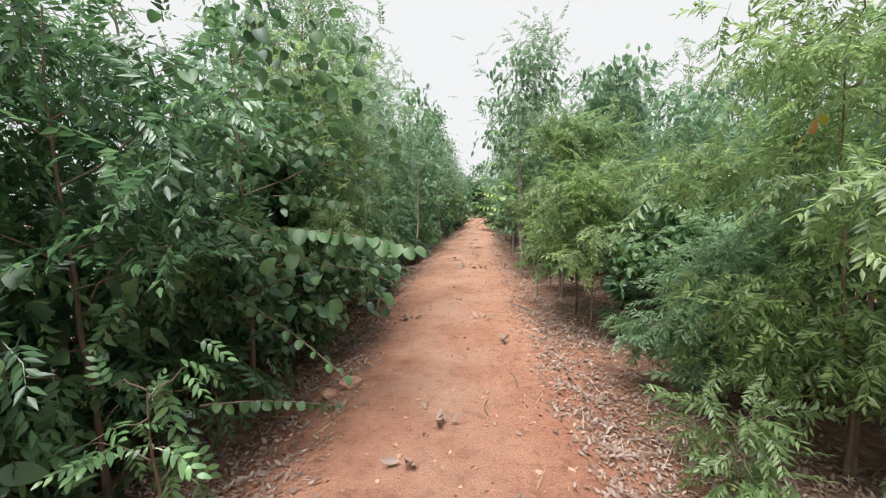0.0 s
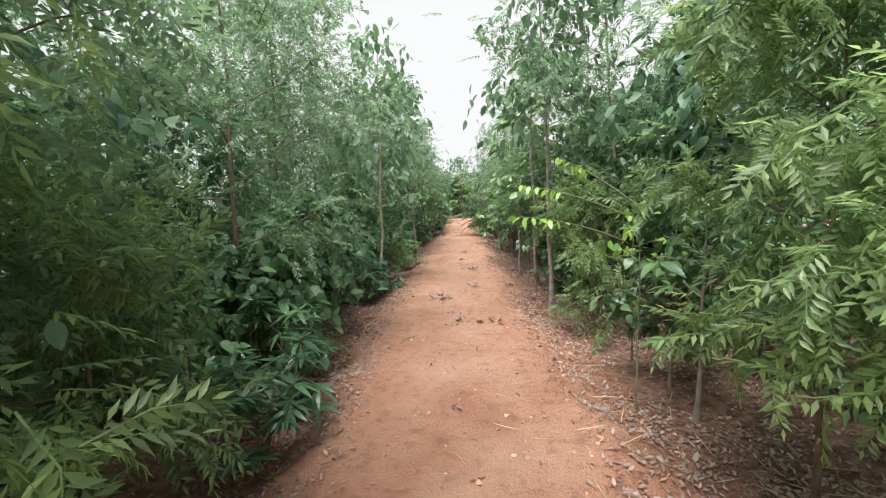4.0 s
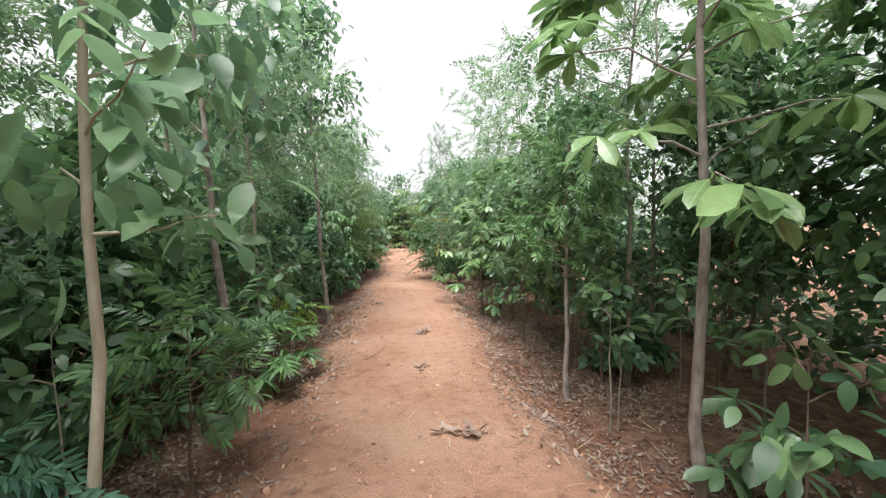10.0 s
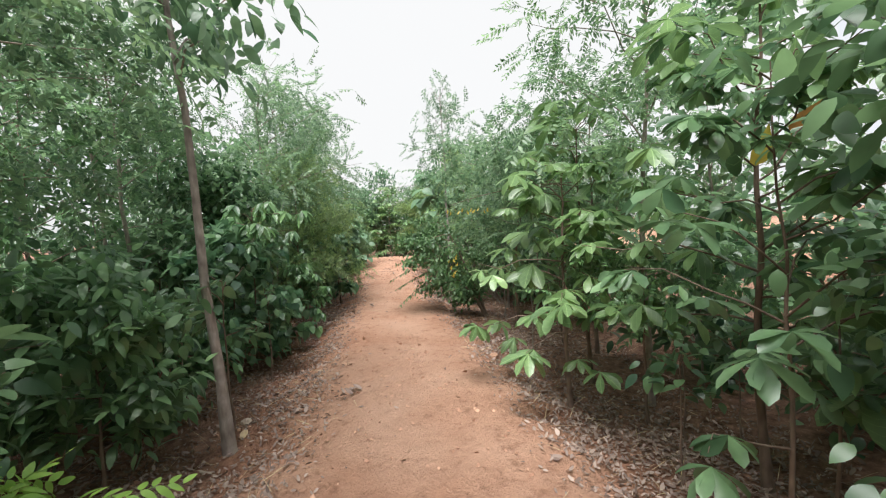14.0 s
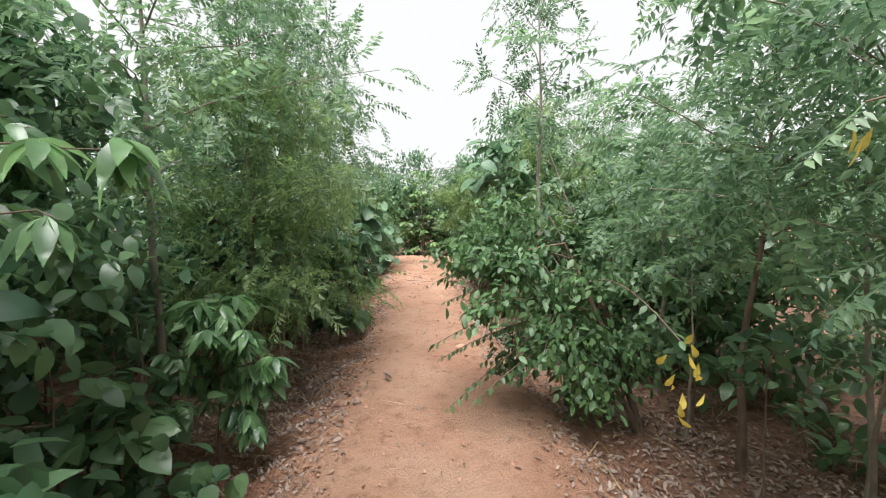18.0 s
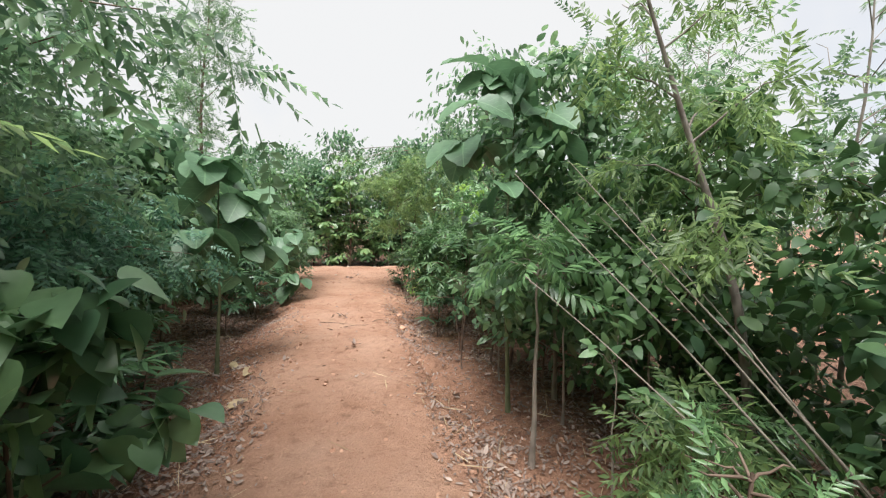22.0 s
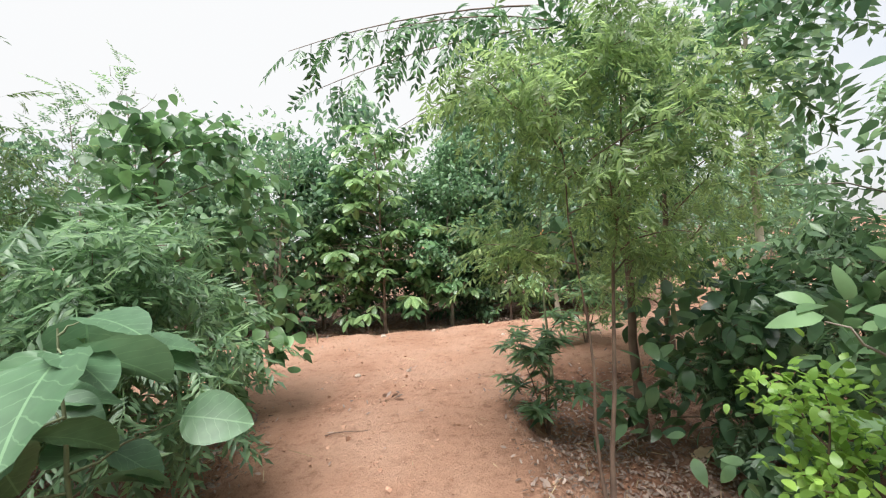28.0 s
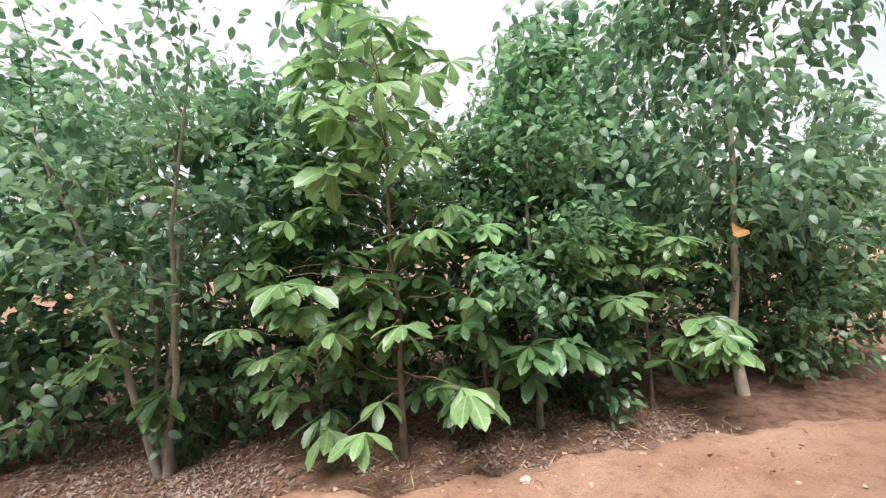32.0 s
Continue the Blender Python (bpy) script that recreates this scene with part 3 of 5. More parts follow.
    t = np.clip(rng.uniform(0.12, 1.05, count) ** spread, 0, 1)
    if whorl:
        t[: min(limbs, count)] = 1.0
        li[: min(limbs, count)] = np.arange(min(limbs, count))
    seg = np.minimum((t * 4).astype(int), 3)
    fr_ = (t * 4 - seg)[:, None]
    p0, p1 = lines[li, seg], lines[li, seg + 1]
    pos = p0 + (p1 - p0) * fr_ + rng.normal(0, fill * r, (count, 3)) * np.array([1, 1, 0.8]) * (0.4 if whorl else 1)
    outd = p1 - p0
    outd /= np.linalg.norm(outd, axis=1)[:, None] + 1e-9
    if whorl:
        ang = (np.arange(whorl) * 2 * np.pi / whorl)[None] + rng.uniform(0, 6.28, (count, 1)) + rng.normal(0, 0.2, (count, whorl))
        rise = rng.uniform(-0.35, 0.45, (count, whorl)) - droop * 0.5
        d = np.stack([np.cos(ang), np.sin(ang), rise], -1).reshape(-1, 3) + np.repeat(outd, whorl, 0) * 0.35
        pos = np.repeat(pos, whorl, 0)
        sz = np.repeat(rng.uniform(0.7, 1.15, count), whorl) * rng.uniform(0.8, 1.15, count * whorl)
        roll = rng.normal(0, 0.25, len(pos))
    else:
        d = outd * 0.5 + rng.normal(0, 0.6, (count, 3)) + np.array([0, 0, -droop])
        sz = rng.uniform(0.7, 1.2, count)
        roll = rng.normal(0, 0.45, count)
    keep = pos[:, 2] > 0.03
    pos, d, sz, roll = pos[keep], d[keep], sz[keep] * size, roll[keep]
    fr = axes_of(d, roll, rng)
    if pieces:
        me = PIECE.get((kind, mat))
        if me is None:
            me = PIECE[(kind, mat)] = raw_mesh("leaf", *template, leaf, True)
        for q in range(min(len(pos), 300)):
            ob = part("leaf", me, root)
            ob.matrix_local = Matrix.Translation(pos[q]) @ Matrix(fr[q].tolist()).to_4x4() @ Matrix.Scale(float(sz[q]), 4)
        if len(pos) > 300:
            rest = part("crown", raw_mesh("crown", *stamp(template, pos[300:], fr[300:], sz[300:]), leaf, True), root)
            tagged(rest, kind="stuff")
    else:
        part("crown", raw_mesh("crown", *stamp(template, pos, fr, sz), leaf, kind not in ("neem", "neem_dark", "feather")), root)
    return root


PIECE = {}


def spray(root, kind, leaf, p0, p1, m, sz, bark, rng, start=0.08):
    """A long arching branch of a shrub with single leaves in two ranks, each a piece; ends given in the world."""
    p0, p1 = np.array(p0) - root.location, np.array(p1) - root.location
    t = np.linspace(0, 1, 8)[:, None]
    ln = p0 + (p1 - p0) * t + np.array([0, 0, 1.0]) * (0.16 * np.linalg.norm(p1 - p0) * t * (1 - t))
    arm = part("branch", raw_mesh("branch", *tube(ln, np.linspace(0.007, 0.002, 8), 5), BARK[bark], True), root)
    me = PIECE.get((kind, leaf.name))
    if me is None:
        me = PIECE[(kind, leaf.name)] = raw_mesh("leaf", *KIND[kind][0], leaf, True)
    u = np.linspace(start, 1, m)
    pos = np.stack([np.interp(u, t[:, 0], ln[:, c]) for c in range(3)], 1)
    along = np.gradient(pos, axis=0)
    along /= np.linalg.norm(along, axis=1)[:, None]
    side = np.cross(along, np.array([0, 0, 1.0])) * np.where(np.arange(m) % 2, 1, -1)[:, None]
    d = side + along * 0.45 + np.array([0, 0, -0.4 - 0.6 * KIND[kind][3]]) + rng.normal(0, 0.25, (m, 3))
    d[-1] = along[-1] + np.array([0, 0, -0.3])
    fr = axes_of(d, rng.normal(0, 0.5, m), rng)
    for q in range(m):
        ob = part("leaf", me, arm)
        ob.matrix_local = Matrix.Translation(pos[q]) @ Matrix(fr[q].tolist()).to_4x4() @ Matrix.Scale(float(sz * rng.uniform(0.8, 1.15) * (1 - 0.25 * u[q])), 4)


def again(ob, x, y, turn, scale=1.0, tall=1.0):
    m = Matrix.Translation((x, y, ground_z(x, y) - 0.02)) @ Matrix.Rotation(radians(turn), 4, "Z") @ Matrix.Diagonal((scale, scale, scale * tall, 1))
    return copy_thing(ob, m)


# ---------------------------------------------------------------- plants beside the path, west side
plant("pinnate_shrub", "small shrub with fresh green pinnate leaves hanging to the litter", "shrub", "broad_pinnate", -1.42, 1.6, 0.95, 0.38, 0.35, 42, 0.012, limbs=8, el=20, seed=5, size=0.6, mat="fresh")
plant("round_leaf_shrub", "leafy shrub with round grey-green leaves arching over the path", "shrub", "round", -1.75, 2.9, 2.9, 1.2, 0.7, 430, 0.025, bias=(0.25, 0.0), limbs=16, el=25, seed=3, sprays=[
    ((-1.5, 2.75, 1.25), (-0.36, 2.46, 1.14), 27, 1.32), ((-1.6, 2.5, 1.35), (-0.95, 2.2, 1.1), 16, 1.25), ((-1.6, 2.5, 0.85), (-0.7, 2.05, 0.5), 18, 0.7),
    ((-1.6, 2.9, 1.9), (-0.85, 2.6, 1.75), 30, 1.10), ((-1.6, 3.2, 1.5), (-0.75, 3.3, 1.35), 27, 1.05), ((-1.5, 2.0, 0.35), (-0.85, 2.3, 0.2), 23, 0.73), ((-1.6, 3.0, 2.3), (-0.85, 2.9, 2.3), 23, 1.05)])
plant("pinnate_tree", "bright yellow-green pinnate tree behind the round-leaved shrub", "tree", "neem", -1.8, 4.35, 3.3, 1.05, 0.9, 1000, 0.02, limbs=18, el=26, seed=300, bias=(0.1, 0))
plant("dark_shrub", "dense dark shrub with broad dark leaflets", "shrub", "neem_dark", -2.0, 1.9, 2.8, 1.05, 0.15, 900, 0.02, limbs=20, el=22, seed=2)
plant("dark_shrub", "small-leaved shrub beside the path", "shrub", "ovate", -1.95, 3.9, 1.9, 0.85, 0.15, 3321, 0.02, limbs=16, el=22, seed=1, size=0.90)
plant("dark_shrub", "dense dark green shrub with small oval leaves", "shrub", "ovate", -2.2, 3.6, 2.3, 1.2, 0.2, 5645, 0.02, limbs=16, el=20, seed=6, size=0.90)
plant("dark_shrub", "dense dark green shrub with small oval leaves", "shrub", "ovate", -2.5, 0.6, 2.5, 1.2, 0.15, 5645, 0.02, limbs=16, el=20, seed=7, size=0.90)
plant("feathery_tree", "tall slender tree with feathery grey-green leaves", "tree", "feather", -2.1, 4.9, 4.4, 1.3, 1.2, 992, 0.03, limbs=18, el=30, seed=8)
plant("feathery_tree", "tall slender tree with feathery grey-green leaves", "tree", "feather", -2.3, 7.6, 4.9, 1.4, 1.0, 1040, 0.03, limbs=18, el=30, seed=9)
plant("pinnate_shrub", "yellow-green pinnate shrub beside the path", "shrub", "neem", -2.0, 5.6, 1.9, 0.75, 0.5, 618, 0.015, limbs=12, el=25, seed=10)
plant("pinnate_shrub", "bright young pinnate shrub at the path edge", "shrub", "broad_pinnate", -1.85, 6.05, 1.5, 0.3, 1.0, 40, 0.012, limbs=8, el=20, seed=302, size=0.8)
plant("lance_leaf_sapling", "dark low saplings with whorled narrow leaves", "sapling", "lance", -1.6, 6.3, 0.75, 0.5, 0.1, 468, 0.01, limbs=12, el=25, seed=11, stems=3)
plant("lance_leaf_sapling", "dark low saplings with whorled narrow leaves", "sapling", "lance", -1.75, 7.2, 0.8, 0.5, 0.1, 468, 0.01, limbs=12, el=25, seed=12, stems=3)
plant("broadleaf_sapling", "dark broadleaf shrub growing low in the litter", "shrub", "lobed", -2.05, 7.9, 1.3, 0.65, 0.2, 900, 0.012, limbs=13, el=25, seed=13, size=1.1)
plant("broadleaf_sapling", "broadleaf sapling with drooping dark green leaves", "sapling", "lobed", -1.95, 8.8, 1.75, 0.6, 0.45, 832, 0.014, limbs=13, el=20, seed=14)
plant("feathery_shrub", "dark feathery shrub in fans beside the path", "shrub", "neem_dark", -2.35, 10.1, 1.5, 0.7, 0.4, 240, 0.014, limbs=13, el=20, seed=15, size=0.9)
plant("feathery_tree", "tall dark-stemmed tree with hanging feathery leaves", "tree", "feather", -2.9, 9.9, 5.4, 1.6, 2.0, 992, 0.035, limbs=18, el=35, seed=16)
plant("feathery_tree", "slender tree with feathery leaves behind the bushes", "tree", "feather", -2.9, 11.9, 4.4, 1.25, 0.9, 760, 0.03, "grey", limbs=17, el=30, seed=330)
plant("feathery_tree", "slender tree with feathery leaves behind the bushes", "tree", "feather", -3.3, 10.8, 4.0, 1.2, 0.8, 760, 0.03, "grey", limbs=17, el=30, seed=331)
plant("lance_leaf_sapling", "low sapling with whorls of narrow leaves at the path edge", "sapling", "lance", -1.65, 10.5, 0.5, 0.35, 0.1, 260, 0.008, limbs=9, el=35, seed=17, stems=3)
plant("lance_leaf_sapling", "low sapling with whorls of narrow leaves at the path edge", "sapling", "lance", -1.5, 11.0, 0.45, 0.3, 0.1, 195, 0.008, limbs=8, el=35, seed=18, stems=3)
plant("slender_tree", "slender tree with a bare pale trunk and hanging leaves", "tree", "big_hanging", -1.62, 11.2, 4.7, 0.95, 1.6, 520, 0.028, "pale", limbs=16, el=25, seed=19, lean=(0.05, 0.1), size=0.72)
plant("pinnate_shrub", "bright green pinnate shrub leaning to the path", "shrub", "long_pinnate", -1.52, 11.9, 1.15, 0.4, 0.45, 60, 0.012, limbs=9, el=20, seed=20, bias=(0.05, 0), size=0.9)
plant("pinnate_shrub", "fern-like shrub with arching dark pinnate fronds", "shrub", "long_pinnate", -1.92, 10.9, 0.95, 0.42, 0.25, 70, 0.012, limbs=12, el=20, seed=331, mat="blue", size=0.9)
plant("slender_tree", "thin tree with a broken grey trunk and drooping leaves", "tree", "big_hanging", -1.85, 13.45, 4.3, 1.1, 1.9, 380, 0.05, "mauve", limbs=14, el=30, seed=21, lean=(-0.15, 0.05), size=0.8)
plant("broadleaf_sapling", "bright green sapling with drooping narrow leaves", "sapling", "long", -1.85, 14.0, 1.5, 0.5, 0.75, 330, 0.012, limbs=14, el=25, seed=22, size=0.85)
plant("lance_leaf_sapling", "leafy sapling with long drooping narrow leaves", "sapling", "lance", -1.45, 13.55, 0.7, 0.45, 0.2, 420, 0.01, limbs=10, el=20, seed=23, mat="fresh", size=1.1)
plant("lance_leaf_sapling", "bushy sapling with whorls of long green leaves in shade", "sapling", "lance", -2.0, 13.25, 0.85, 0.5, 0.2, 480, 0.01, limbs=12, el=20, seed=335, mat="fresh", size=1.1)
plant("slender_tree", "tall thin tree with a straight mauve-brown trunk", "tree", "hanging", -1.32, 16.3, 5.2, 1.3, 2.5, 1795, 0.04, "mauve", limbs=12, el=40, seed=24, lean=(-0.1, 0.1), size=0.82)
plant("slender_tree", "thin pale sapling trunk among the bushes", "tree", "feather", -2.3, 15.7, 3.8, 1.1, 1.9, 672, 0.028, "grey", limbs=13, el=30, seed=25, lean=(-0.15, 0))
plant("dark_shrub", "dark green shrub with glossy oval leaves", "shrub", "ovate_fresh", -1.95, 16.0, 1.4, 0.6, 0.25, 1416, 0.012, limbs=12, el=25, seed=26, mat="ovate", size=0.90)
plant("pinnate_shrub", "seedling with lime-green pinnate leaves", "seedling", "broad_pinnate", -1.65, 15.0, 0.65, 0.35, 0.3, 39, 0.008, limbs=5, el=25, seed=27, mat="lime", size=0.8)
plant("dark_shrub", "leafy shrub beside the slender trunk", "shrub", "ovate_fresh", -2.05, 16.9, 0.95, 0.55, 0.15, 1350, 0.012, limbs=12, el=25, seed=28, size=0.82)
plant("slender_tree", "thin grey trunk rising behind the shrubs", "tree", "feather", -3.0, 18.6, 4.2, 1.4, 1.9, 800, 0.035, "grey", limbs=14, el=30, seed=29)
plant("dark_shrub", "dense hedge shrub with mixed green leaves", "shrub", "ovate", -2.15, 19.2, 2.5, 0.95, 0.8, 3985, 0.02, limbs=17, el=25, seed=30, size=0.90)
plant("broadleaf_sapling", "bush with clusters of long drooping fresh green leaves", "shrub", "drooping", -1.25, 19.45, 1.15, 0.4, 0.45, 900, 0.014, limbs=16, el=25, seed=31, size=0.85)
plant("broadleaf_sapling", "thin sapling with bright green drooping leaves", "sapling", "drooping", -1.6, 18.2, 2.0, 0.5, 1.45, 240, 0.012, limbs=10, el=15, seed=306, size=0.95, bias=(0.2, 0))
plant("broadleaf_sapling", "low bush with broad dark leaves in shade", "shrub", "heart", -1.5, 18.95, 0.7, 0.45, 0.1, 300, 0.012, limbs=12, el=20, seed=307, mat="ovate")
plant("broadleaf_sapling", "bush with hanging heart-shaped leaves in shade", "shrub", "lobed", -1.75, 18.0, 1.6, 0.7, 0.2, 1280, 0.014, limbs=13, el=20, seed=32)
plant("pinnate_tree", "bushy olive-green tree with dense narrow leaflets over the path", "tree", "neem", -1.5, 20.75, 2.95, 1.2, 0.55, 1450, 0.025, limbs=20, el=22, seed=33, bias=(0.12, -0.05))
plant("serrated_sapling", "low sapling with bright wavy-edged leaves", "sapling", "teak", -1.15, 19.95, 1.05, 0.3, 0.6, 10, 0.012, "green", limbs=5, el=30, seed=308, pieces=True, size=0.5, mat="fresh", fill=0.05)
plant("feathery_tree", "tall feathery tree reaching over the path", "tree", "feather", -1.9, 21.9, 4.3, 1.5, 1.3, 1280, 0.035, limbs=20, el=28, seed=34, bias=(0.45, 0))
plant("broadleaf_sapling", "broadleaf shrub with large matt leaves at the path edge", "shrub", "heart", -0.9, 22.1, 1.4, 0.52, 0.3, 330, 0.014, limbs=14, el=22, seed=35, mat="ovate", size=1.4)
plant("lance_leaf_sapling", "dark bush with whorled narrow leaves in deep shade", "sapling", "lance", -1.15, 23.0, 0.85, 0.45, 0.1, 540, 0.01, limbs=16, el=30, seed=127, stems=3)
plant("feathery_tree", "light green feathery tree arching towards the path", "tree", "feather", -1.75, 23.0, 3.7, 1.05, 1.4, 620, 0.025, limbs=18, el=28, seed=128, bias=(0.3, 0))
plant("lance_leaf_sapling", "dark bush with whorled narrow leaves", "sapling", "lance", -1.5, 23.1, 0.95, 0.55, 0.1, 620, 0.01, limbs=16, el=30, seed=36, stems=3, accents=[((-1.25, 22.9, 0.85), "yellow", 0.6), ((-1.3, 23.0, 0.8), "yellow", 0.6)])
plant("feathery_shrub", "bluish feathery shrub in dense fans", "shrub", "feather", -1.6, 23.7, 1.8, 0.8, 1.2, 700, 0.02, limbs=16, el=10, seed=37, mat="blue")
plant("lance_leaf_sapling", "dark bush with whorled narrow leaves", "sapling", "lance", -1.35, 24.2, 0.8, 0.5, 0.1, 494, 0.01, limbs=12, el=30, seed=38, stems=3)
# Four shrubs added behind the front row to keep light off the litter.
plant("dark_shrub", "dense dark hedge shrub in shade", "shrub", "ovate", -2.2, 22.6, 2.5, 1.0, 0.5, 2624, 0.02, limbs=18, el=26, seed=315, size=1.10)
plant("dark_shrub", "dense dark hedge shrub in shade", "shrub", "ovate", -2.15, 24.6, 2.5, 1.0, 0.5, 2624, 0.02, limbs=18, el=26, seed=316, size=1.10)
plant("dark_shrub", "dense dark hedge shrub in shade", "shrub", "ovate", -2.1, 25.9, 2.5, 1.0, 0.5, 2624, 0.02, limbs=18, el=26, seed=317, size=1.10)
plant("dark_shrub", "dense dark hedge shrub in shade", "shrub", "ovate", -2.7, 13.1, 2.5, 1.0, 0.5, 2624, 0.02, limbs=18, el=26, seed=318, size=1.10)
plant("teak_sapling", "teak sapling with very large soft green leaves", "sapling", "teak", -0.95, 24.95, 2.3, 0.5, 0.85, 48, 0.02, "green", limbs=11, el=15, seed=39, pieces=True, size=0.95, fill=0.06)
plant("lance_leaf_sapling", "low dark bush with whorled narrow leaves", "shrub", "lance", -1.2, 26.5, 0.85, 0.45, 0.3, 420, 0.012, limbs=9, el=25, seed=40, mat="lance")
plant("heart_leaf_shrub", "tall shrub with broad grey-green leaves", "shrub", "heart", -1.8, 26.0, 2.6, 0.85, 0.6, 800, 0.018, limbs=16, el=28, seed=129)
plant("dark_shrub", "dense dark shrub at the path edge", "shrub", "lance", -0.95, 27.35, 0.95, 0.5, 0.2, 560, 0.012, limbs=13, el=25, seed=41, size=0.95)
plant("teak_sapling", "low teak sapling with broad wavy leaves", "sapling", "teak", -0.55, 28.2, 1.35, 0.38, 0.3, 44, 0.016, "green", limbs=13, el=12, seed=42, pieces=True, fill=0.05, size=0.7, bias=(0.08, -0.12))
plant("lance_leaf_sapling", "low sapling with long pale narrow leaves", "sapling", "lance", -1.1, 27.9, 0.8, 0.45, 0.1, 260, 0.01, limbs=9, el=35, seed=43, stems=2, size=1.3, mat="round")
plant("pinnate_shrub", "arching pinnate shrub with serrated leaflets", "shrub", "neem", -1.0, 29.15, 1.75, 0.75, 0.6, 480, 0.016, limbs=16, el=28, seed=44, bias=(0.2, -0.1), size=1.35, mat="feather")
plant("heart_leaf_shrub", "tall shrub with heart-shaped grey-green leaves", "shrub", "heart", -1.05, 30.1, 2.6, 1.05, 0.3, 1900, 0.022, limbs=18, el=30, seed=45, fill=0.12, bias=(0.15, 0), size=0.88, mat="fresh")
plant("slender_tree", "tall straight dark trunk with thin fine foliage", "tree", "feather", -2.1, 29.0, 6.2, 1.2, 2.2, 900, 0.05, "brown", limbs=18, el=40, seed=46)
plant("pinnate_shrub", "yellow-green shrub behind the teak saplings", "shrub", "neem", -2.2, 27.0, 2.2, 0.9, 0.4, 787, 0.018, limbs=14, el=28, seed=47)
plant("dark_shrub", "dense dark hedge shrub near the crossing", "shrub", "ovate", -1.75, 28.0, 2.2, 0.85, 0.3, 2624, 0.018, limbs=16, el=26, seed=321, size=1.04)
plant("pinnate_shrub", "bushy shrub with yellow-green leaflets near the crossing", "shrub", "neem", -1.9, 29.6, 2.5, 0.9, 0.4, 700, 0.018, limbs=16, el=26, seed=322)

# ---------------------------------------------------------------- plants beside the path, east side
plant("pinnate_shrub", "yellow-green shrub with fine arching leaflets", "shrub", "neem", 2.2, 2.4, 2.9, 1.0, 0.35, 1500, 0.02, limbs=18, el=25, seed=50, stems=2, accents=[((1.7, 2.2, 1.8), "orange", 0.5), ((1.75, 2.25, 1.85), "yellow", 0.5), ((1.66, 2.2, 1.72), "yellow", 0.45)])
plant("pinnate_shrub", "bright fern-like seedling in the dry grass", "seedling", "neem", 1.38, 2.12, 0.5, 0.36, 0.05, 120, 0.006, limbs=8, el=30, seed=51, size=0.9)
plant("pinnate_shrub", "light green pinnate shrub with serrated leaflets", "shrub", "neem", 1.95, 3.3, 1.45, 0.65, 0.2, 618, 0.014, limbs=13, el=25, seed=52, mat="feather", size=1.1)
plant("slender_tree", "airy small tree with thin stems and yellow-green leaves", "tree", "neem", 1.42, 5.65, 2.7, 0.85, 0.9, 1150, 0.016, limbs=18, el=28, seed=53)
plant("slender_tree", "airy sapling on a thin bare stem", "sapling", "neem", 1.4, 4.9, 2.0, 0.6, 0.9, 450, 0.014, limbs=12, el=28, seed=54)
plant("pinnate_shrub", "light green bushy shrub behind the thin stems", "shrub", "neem", 2.6, 5.2, 2.5, 0.95, 0.5, 650, 0.018, limbs=16, el=26, seed=326, mat="feather")
plant("dark_shrub", "dark shrub filling the shade behind thin stems", "shrub", "ovate", 2.2, 4.4, 1.6, 0.8, 0.2, 2822, 0.015, limbs=14, el=25, seed=56, mat="round", size=0.90)
plant("lance_leaf_sapling", "sapling with whorls of dark narrow leaves", "sapling", "lance", 1.75, 4.6, 0.7, 0.45, 0.15, 338, 0.01, limbs=9, el=35, seed=57, stems=2)
plant("tall_tree", "tree with large drooping leaves behind the front row", "tree", "big_hanging", 2.5, 8.6, 3.6, 1.2, 1.4, 760, 0.035, "grey", limbs=20, el=30, seed=58, size=0.8)
plant("feathery_tree", "light feathery tree behind the thin stems", "tree", "feather", 2.8, 8.3, 4.0, 1.25, 1.0, 430, 0.025, "grey", limbs=17, el=28, seed=319)
plant("broadleaf_sapling", "sapling with long pale green leaves on a thin grey stem", "sapling", "long", 1.42, 6.6, 1.7, 0.5, 0.45, 130, 0.02, "grey", limbs=14, el=25, seed=59, pieces=True, size=1.0)
plant("lime_sapling", "thin leaning sapling with lime-yellow young leaves over the path", "sapling", "ovate_fresh", 1.05, 6.75, 1.55, 0.3, 0.9, 20, 0.009, "green", limbs=5, el=25, seed=330, mat="lime", size=0.6, sprays=[((0.98, 6.75, 1.1), (0.12, 6.38, 1.34), 13, 0.75, 0.6), ((0.96, 6.75, 1.3), (0.15, 6.63, 1.55), 13, 0.75, 0.6), ((1.0, 6.75, 1.4), (0.5, 6.9, 1.75), 10, 0.75, 0.55)])
plant("broadleaf_sapling", "dense dark broadleaf bush at the edge of the litter", "shrub", "wide", 1.5, 7.1, 1.75, 0.5, 0.25, 700, 0.014, "grey", limbs=15, el=25, seed=333, size=0.72, mat="ovate")
plant("dark_shrub", "dense dark green shrub with small oval leaves", "shrub", "ovate", 2.3, 8.8, 2.1, 0.85, 0.6, 3444, 0.018, limbs=16, el=25, seed=60, size=0.90)
plant("pinnate_shrub", "low arching shrub with fine pale leaflets on thin stems", "shrub", "neem", 1.4, 8.3, 0.7, 0.5, 0.25, 80, 0.01, limbs=9, el=20, seed=61)
plant("pinnate_shrub", "yellow-green shrub with fine leaflets reaching to the path", "shrub", "neem", 1.6, 9.05, 1.75, 0.75, 0.8, 800, 0.014, limbs=13, el=20, seed=62, bias=(-0.15, -0.1))
plant("broadleaf_sapling", "sapling with lime-green young leaves", "sapling", "ovate_fresh", 1.45, 7.7, 1.4, 0.4, 0.9, 24, 0.01, limbs=5, el=20, seed=63, mat="lime", size=1.2)
